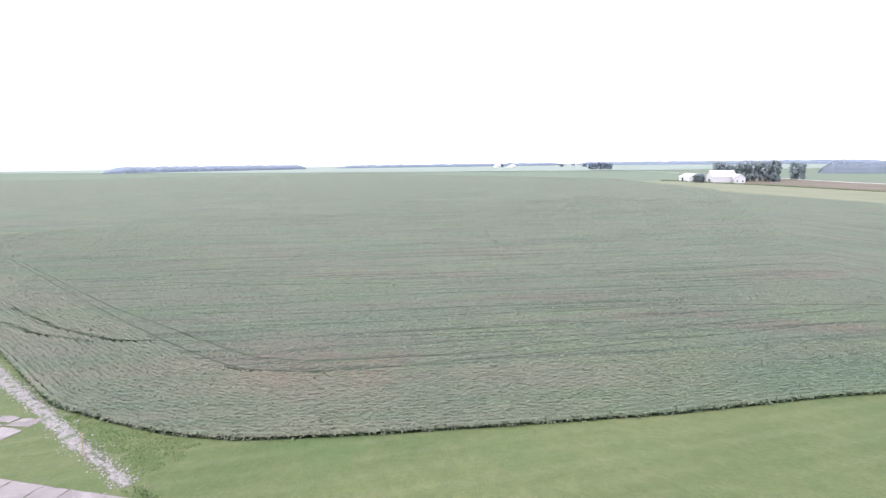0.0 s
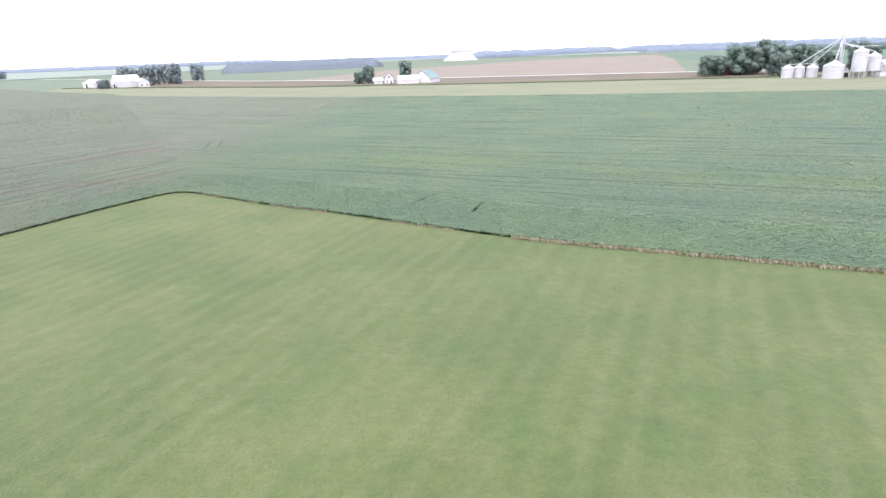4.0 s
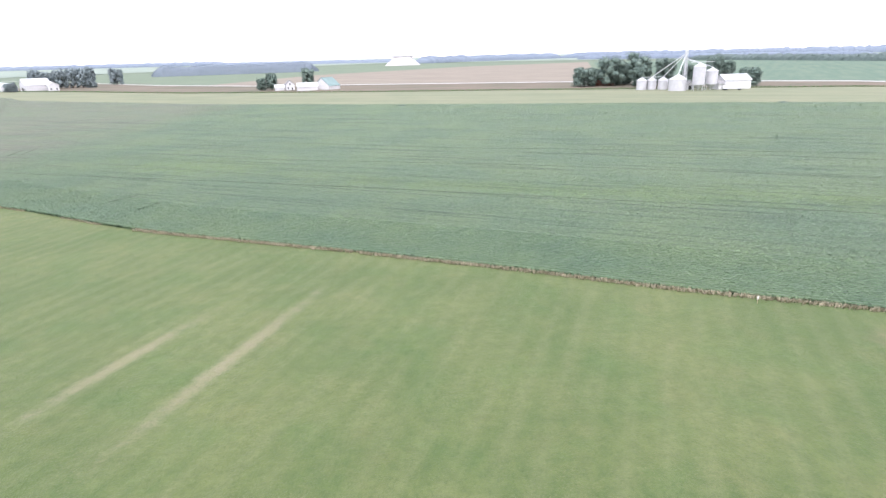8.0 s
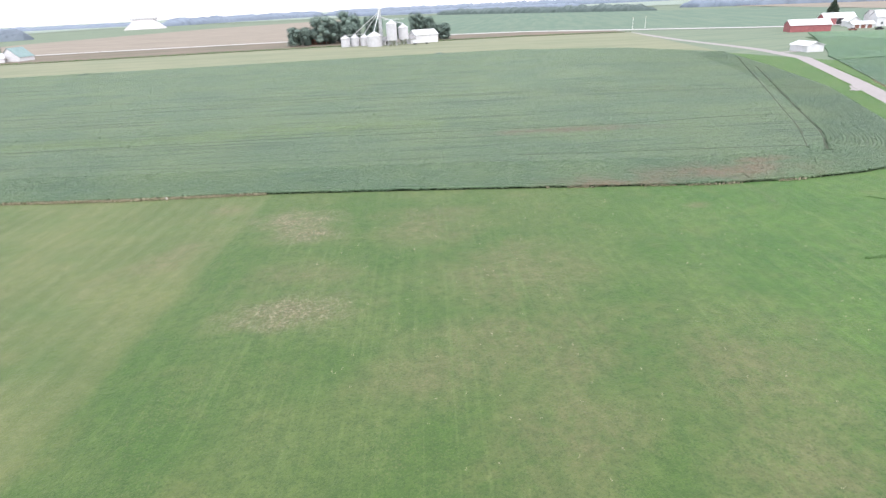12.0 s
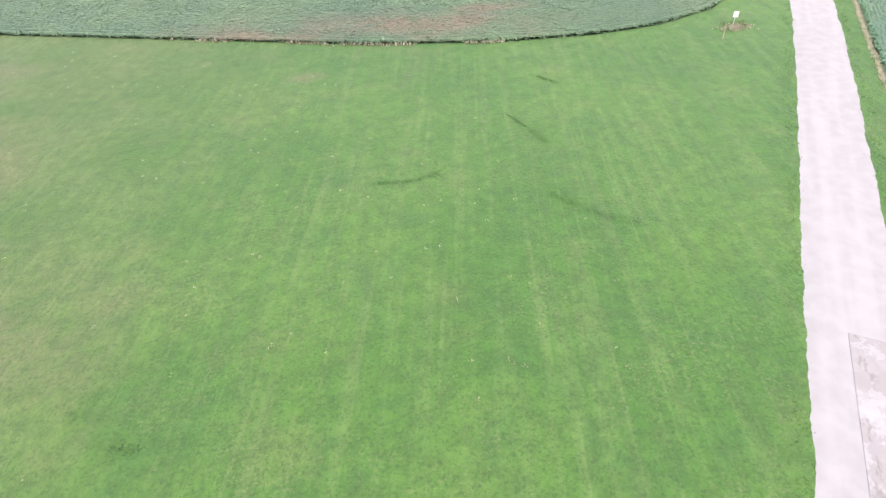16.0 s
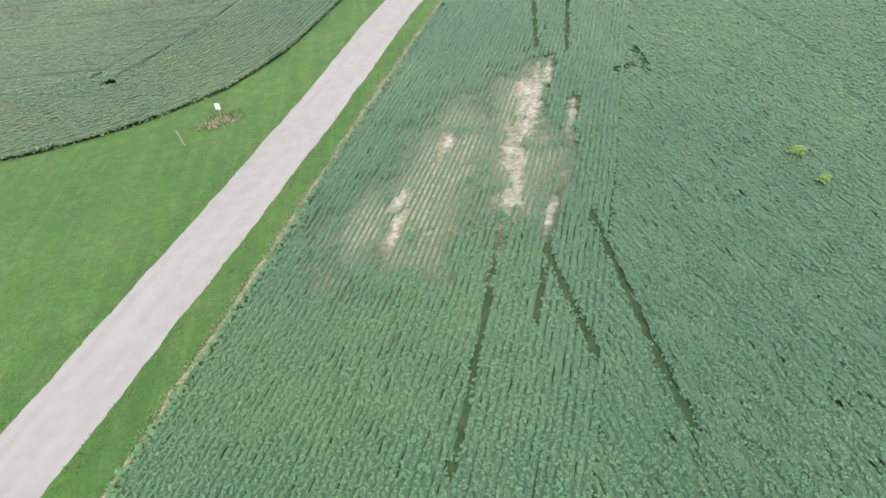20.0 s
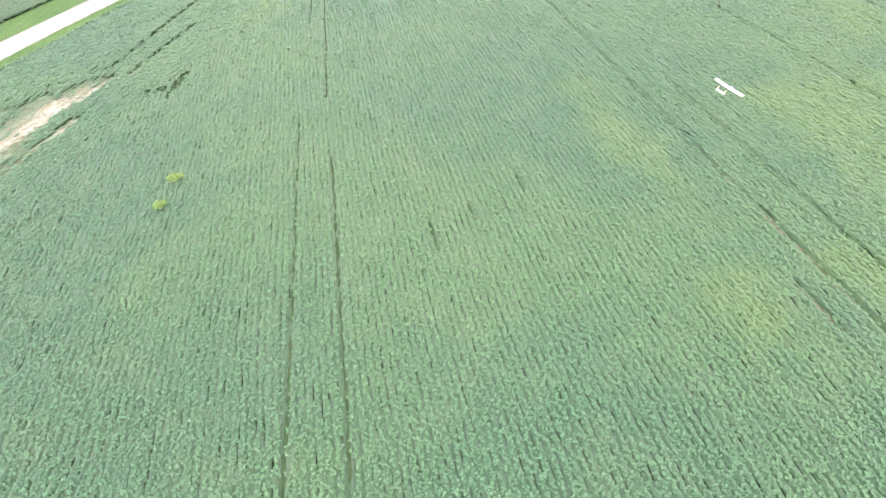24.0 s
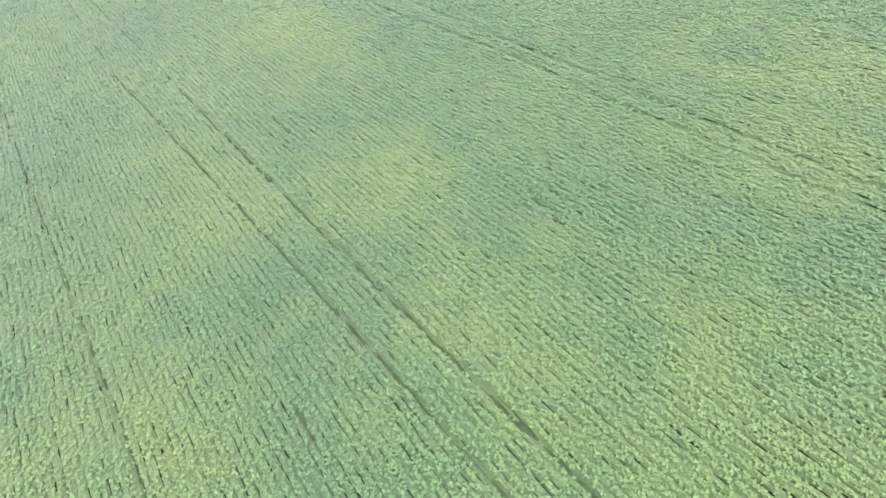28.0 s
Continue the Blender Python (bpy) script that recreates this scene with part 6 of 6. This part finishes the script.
tufts("joint_weeds", jp, 0.14, rng, MAT_TUFT, "weeds growing in the slab joints", "weeds", 0.06)


def rubble(name, line, half, count, size, label, seed):
    """Loose broken stones along a line."""
    r = np.random.default_rng(seed)
    q, d, n = along(line, 0.1)
    i = r.integers(0, len(q), count)
    c = q[i] + n[i] * r.normal(0, half, (count, 1))
    s = size * r.uniform(0.4, 1.5, count)
    cube = np.array([(-1, -1, 0), (1, -1, 0), (1, 1, 0), (-1, 1, 0), (-0.6, -0.7, 0.9), (0.7, -0.6, 0.7), (0.6, 0.6, 0.9), (-0.7, 0.5, 0.6)])
    v = cube[None] * s[:, None, None] * r.uniform(0.6, 1.1, (count, 8, 1))
    a = r.uniform(0, 6.28, count)
    x = v[..., 0] * np.cos(a)[:, None] - v[..., 1] * np.sin(a)[:, None] + c[:, 0][:, None]
    y = v[..., 0] * np.sin(a)[:, None] + v[..., 1] * np.cos(a)[:, None] + c[:, 1][:, None]
    v = np.stack([x, y, v[..., 2] + 0.06], -1).reshape(-1, 3)
    f = np.array([(4, 5, 6, 7), (0, 1, 5, 4), (1, 2, 6, 5), (2, 3, 7, 6), (3, 0, 4, 7)])
    f = (f[None] + 8 * np.arange(count)[:, None, None]).reshape(-1, 4)
    return tagged(raw(name, v, f, MAT_STONE), label, "rubble", "", "stuff")


STRIP = [(-186, 36.2), (-166.3, 41.0), (-157.7, 43.5), (-152.2, 44.9), (-146.9, 46.1), (-142.2, 47.3), (-138.5, 48.4), (-134.8, 49.4)]
ribbon("rubble_bed", STRIP, [2.2, 1.8, 1.3, 1.3, 0.5], 0.075, MAT_RUBBLE_BED, "pale crushed limestone bed beside the slabs", "gravel", 0.2, 0.28, 5, 0.05)
rubble("rubble_strip", STRIP, 0.5, 4200, 0.055, "pale broken limestone heaped beside the slabs", 1)
rubble("rubble_corner", [(-117.5, 53.3), (-114.6, 53.9), (-112.6, 53.2), (-111.6, 51.8), (-108.4, 49.7), (-106.8, 48.6), (-104.6, 47.6), (-101, 45.6)], 0.40, 1000, 0.06, "broken concrete and stones at the slab corner", 2)

r5 = np.random.default_rng(15)
ROUGH = [(-180, 39.0), (-157, 44.4), (-147, 46.8), (-140.5, 48.6), (-135.0, 49.8), (-136.5, 51.5), (-138.5, 54.6), (-142, 52.2), (-147.4, 48.7), (-154, 45.0)]
pts = np.column_stack([r5.uniform(-182, -110, 90000), r5.uniform(36, 60, 90000)])
tufts("rough_grass_tufts", pts[inside(pts + 0.45 * np.column_stack([waves(pts, 2.0, 1), waves(pts, 2.0, 2)]), ROUGH)], 0.11, r5, MAT_LUSH, "lush green grass tufts between the rubble and the crop", "grass", 0.05)
MOW_EDGE = [(-134.3, 50.0), (-128.2, 51.8), (-122.2, 53.3), (-118.9, 53.9), (-114.5, 54.4), (-111.6, 53.4), (-108.2, 51.2), (-104.3, 48.9), (-99.6, 46.4), (-94, 43.2)]
ROUGH_SIDE = [(-133.5, 49.8), (-128.2, 51.5), (-122.2, 53.0), (-118.9, 53.6), (-114.5, 54.1), (-111.6, 53.1), (-108.2, 50.9), (-104.3, 48.6), (-99.6, 46.1), (-94, 42.9), (-106, 38), (-118, 43), (-126, 47)]
pts = pts[inside(pts, ROUGH_SIDE)]
pu, pv = pts @ np.array((0.752, 0.659)), pts @ np.array((0.659, -0.752))
row = np.floor((pv + 124.7) / 4.30).astype(int) + 1
ends = np.array([-200.0] + [ENDS[k] for k in range(1, 10)] + [-200.0])
pts = pts[pu > ends[np.clip(row, 0, 10)] + 0.15]
tufts("apron_grass", pts, 0.10, r5, MAT_LUSH, "coarse green grass between the slabs and the mown lawn", "grass", 0.05)
q, d, n = along(MOW_EDGE, 0.05)
tufts("mowing_clumps", q + r5.normal(0, 0.25, (len(q), 2)) - n * 0.3, 0.22, r5, MAT_TUFT, "rank clumps along the edge of the mowing", "grass", 0.05, 3)
tufts("mowing_edge", (q + r5.normal(0, 0.20, (len(q), 2)))[::2], 0.16, r5, MAT_STRAW, "dry clippings along the edge of the mowing", "dry grass", 0.05, 2)
post = empty("marker_post", pose(-141.8, 47.1, 0.05), "slim pale wooden marker post on the rubble", "post")
part("pole", boxed(-0.06, -0.06, 0, 0.06, 0.06, 1.7, bevel=0.01), MAT_WOOD, post)

# ---------------------------------------------------------------- things on the grass
sign = empty("sign", pose(142.9, 14.0, 0.05, 0, 0, -32), "two blank white panels on a thin post in the grass", "sign")
part("post", barred((0, 0.03, 0), (0, 0.03, 1.5), 0.03, sides=8), MAT_STEEL, sign)
for k in (-1, 1):
    part("panel", boxed(0.02 * k if k > 0 else -0.26, -0.02, 0.85, 0.26 if k > 0 else -0.02, 0.01, 1.45, bevel=0.008), MAT_BOARD, sign)
stake = empty("stake", pose(139.3, 11.0, 0.05, 3, -6, 0), "leaning pale wooden stake in the grass", "stake")
part("pole", boxed(-0.045, -0.03, 0, 0.045, 0.03, 1.5, bevel=0.008), MAT_WOOD, stake)
part("tip", boxed(-0.05, -0.035, 1.5, 0.05, 0.035, 1.56, bevel=0.01), MAT_STRAW, stake)
mound = np.random.default_rng(3)
tufts("dug_weeds", mound.normal(0, 1, (160, 2)) * (0.9, 0.5) + (142.6, 13.2), 0.3, rng, MAT_STRAW, "dry scraped grass at the foot of the sign", "dry grass", 0.05)
tufts("sign_weeds", mound.normal(0, 1, (90, 2)) * (1.0, 0.5) + (143.2, 14.1), 0.22, rng, MAT_TUFT, "green weeds round the foot of the sign", "weeds", 0.05)
board = empty("board", pose(-1.05, 9.75, 0.06, 0, 0, 25), "pale square board lying in the grass", "board")
part("panel", boxed(-0.55, -0.4, 0.0, 0.55, 0.4, 0.07, bevel=0.01), MAT_BOARD, board)
for x, y in ((-4.0, 14.1), (3.6, 10.7)):
    cap = empty("ground_stone", pose(x, y, 0.05), "small grey stone half sunk in the grass", "stone", "stones in the grass")
    bm = bmesh.new()
    bmesh.ops.create_icosphere(bm, subdivisions=2, radius=0.24, matrix=Matrix.Diagonal((1, 0.7, 0.35, 1)))
    for vv in bm.verts:
        vv.co += vv.co * 0.18 * noise.noise(vv.co * 6 + Vector((x, y, 0)))
    part("top", bm, MAT_STONE, cap)
flag = empty("boundary_marker", pose(32.0, 53.6, 0.05), "small white boundary marker by the crop", "marker")
part("pole", barred((0, 0, 0), (0, 0, 0.6), 0.03, sides=8), MAT_WOOD, flag)
part("cap", boxed(-0.08, -0.05, 0.45, 0.08, 0.05, 0.8, bevel=0.02), MAT_BOARD, flag)
for x, y, turn in ((-48.5, 31.6, 20), (-41.3, 28.7, 35)):
    tent = empty("shade_canopy", pose(x, y, 0.05, 0, 0, turn), "dark shade canopy on four thin posts", "canopy", "shade canopies")
    bm = bmesh.new()
    a = [bm.verts.new(c) for c in ((-1.5, -1.5, 2.1), (1.5, -1.5, 2.1), (1.5, 1.5, 2.1), (-1.5, 1.5, 2.1))]
    lo = [bm.verts.new((c.co.x, c.co.y, 1.85)) for c in a]
    peak = bm.verts.new((0, 0, 2.8))
    for i in range(4):
        bm.faces.new((a[i], a[(i + 1) % 4], peak)), bm.faces.new((lo[i], lo[(i + 1) % 4], a[(i + 1) % 4], a[i]))
    part("roof", bm, MAT_SHADE, tent)
    for sx in (-1.42, 1.42):
        for sy in (-1.42, 1.42):
            part("post", barred((sx, sy, 0), (sx, sy, 2.1), 0.025, sides=8), MAT_STEEL, tent)
spots = np.random.default_rng(44)
flecks = np.column_stack([spots.uniform(46, 112, 260), spots.uniform(-24, 34, 260)])
flecks = flecks[(flecks[:, 0] - 36.2) * 0.930 - (flecks[:, 1] - 23.0) * 0.366 > 1.5]
flecks = np.repeat(flecks, 5, 0) + spots.normal(0, 0.07, (5 * len(flecks), 2))
tufts("clover_flecks", flecks, 0.10, spots, MAT_STRAW, "small pale dry flecks scattered in the rough grass", "dry grass", 0.05, 3)
slab = empty("road_slab", pose(119.9, -24.9, 0, 0, 0, 49.6), "smooth pale concrete slab let into the gravel road", "slab", "", "structure")
part("top", boxed(-11.0, -2.35, 0.05, 0.0, 0.45, 0.165, bevel=0.02), MAT_CONCRETE, slab)

# ---------------------------------------------------------------- model aeroplane
plane = empty("model_aeroplane", pose(210.70, -34.6, 7.9, 12, 4, 14), "white twin-boom model aeroplane with a dark nose pod, in flight", "model aeroplane")


def wing(span, chord, thick, sweep=0.0, dihedral=0.0, tip=0.8):
    """A tapered wing with an aerofoil section, along y."""
    bm = bmesh.new()
    prof = [(0.5, 0.0), (0.36, 0.5), (0.1, 0.75), (-0.5, 0.04), (-0.2, -0.2), (0.3, -0.28)]
    loops = []
    for s in (-1, -0.92, -0.45, 0, 0.45, 0.92, 1):
        c = chord * (1 - (1 - tip) * abs(s)) * (0.8 if abs(s) == 1 else 1)
        loops.append([bm.verts.new((x * c - sweep * abs(s), s * span / 2, z * thick * (0.5 if abs(s) == 1 else 1) + dihedral * abs(s))) for x, z in prof])
    for a, b in zip(loops, loops[1:]):
        for i in range(len(prof)):
            bm.faces.new((a[i], b[i], b[(i + 1) % len(prof)], a[(i + 1) % len(prof)]))
    bm.faces.new(loops[0]), bm.faces.new(loops[-1][::-1])
    bmesh.ops.recalc_face_normals(bm, faces=bm.faces)
    return bm


main_wing = part("wing", wing(1.95, 0.34, 0.05, 0.0, 0.05), MAT_FOAM, plane)
for s in (-1, 1):
    part("wing_tip", boxed(-0.14, s * 0.965 - 0.02, 0.03, 0.13, s * 0.965 + 0.02, 0.07, bevel=0.01), MAT_GREYPOD, main_wing)
    part("boom", barred((0.05, s * 0.24, 0.0), (-0.82, s * 0.24, 0.0), 0.014, 0.010, 8), MAT_CARBON, plane)
    fin = bmesh.new()
    box(fin, -0.92, s * 0.24 - 0.008, 0.0, -0.74, s * 0.24 + 0.008, 0.20, bevel=0.006)
    part("fin", fin, MAT_YELLOW, plane)
bm = wing(0.56, 0.18, 0.02, 0, 0, 0.95)
bmesh.ops.translate(bm, verts=bm.verts, vec=(-0.84, 0, 0.02))
part("tailplane", bm, MAT_FOAM, plane)
bm = bmesh.new()
bmesh.ops.create_uvsphere(bm, u_segments=16, v_segments=10, radius=1.0, matrix=Matrix.Translation((0.22, 0, -0.045)) @ Matrix.Diagonal((0.32, 0.07, 0.075, 1)))
pod = part("pod", bm, MAT_GREYPOD, plane)
bm = bmesh.new()
bmesh.ops.create_uvsphere(bm, u_segments=14, v_segments=8, radius=1.0, matrix=Matrix.Translation((0.44, 0, -0.045)) @ Matrix.Diagonal((0.13, 0.06, 0.062, 1)))
part("nose", bm, MAT_CARBON, pod)
part("motor", barred((-0.18, 0, 0.05), (-0.28, 0, 0.05), 0.035, 0.03, 12), MAT_CARBON, plane)
part("propeller", boxed(-0.30, -0.13, 0.038, -0.29, 0.13, 0.062, bevel=0.003), MAT_CARBON, plane)
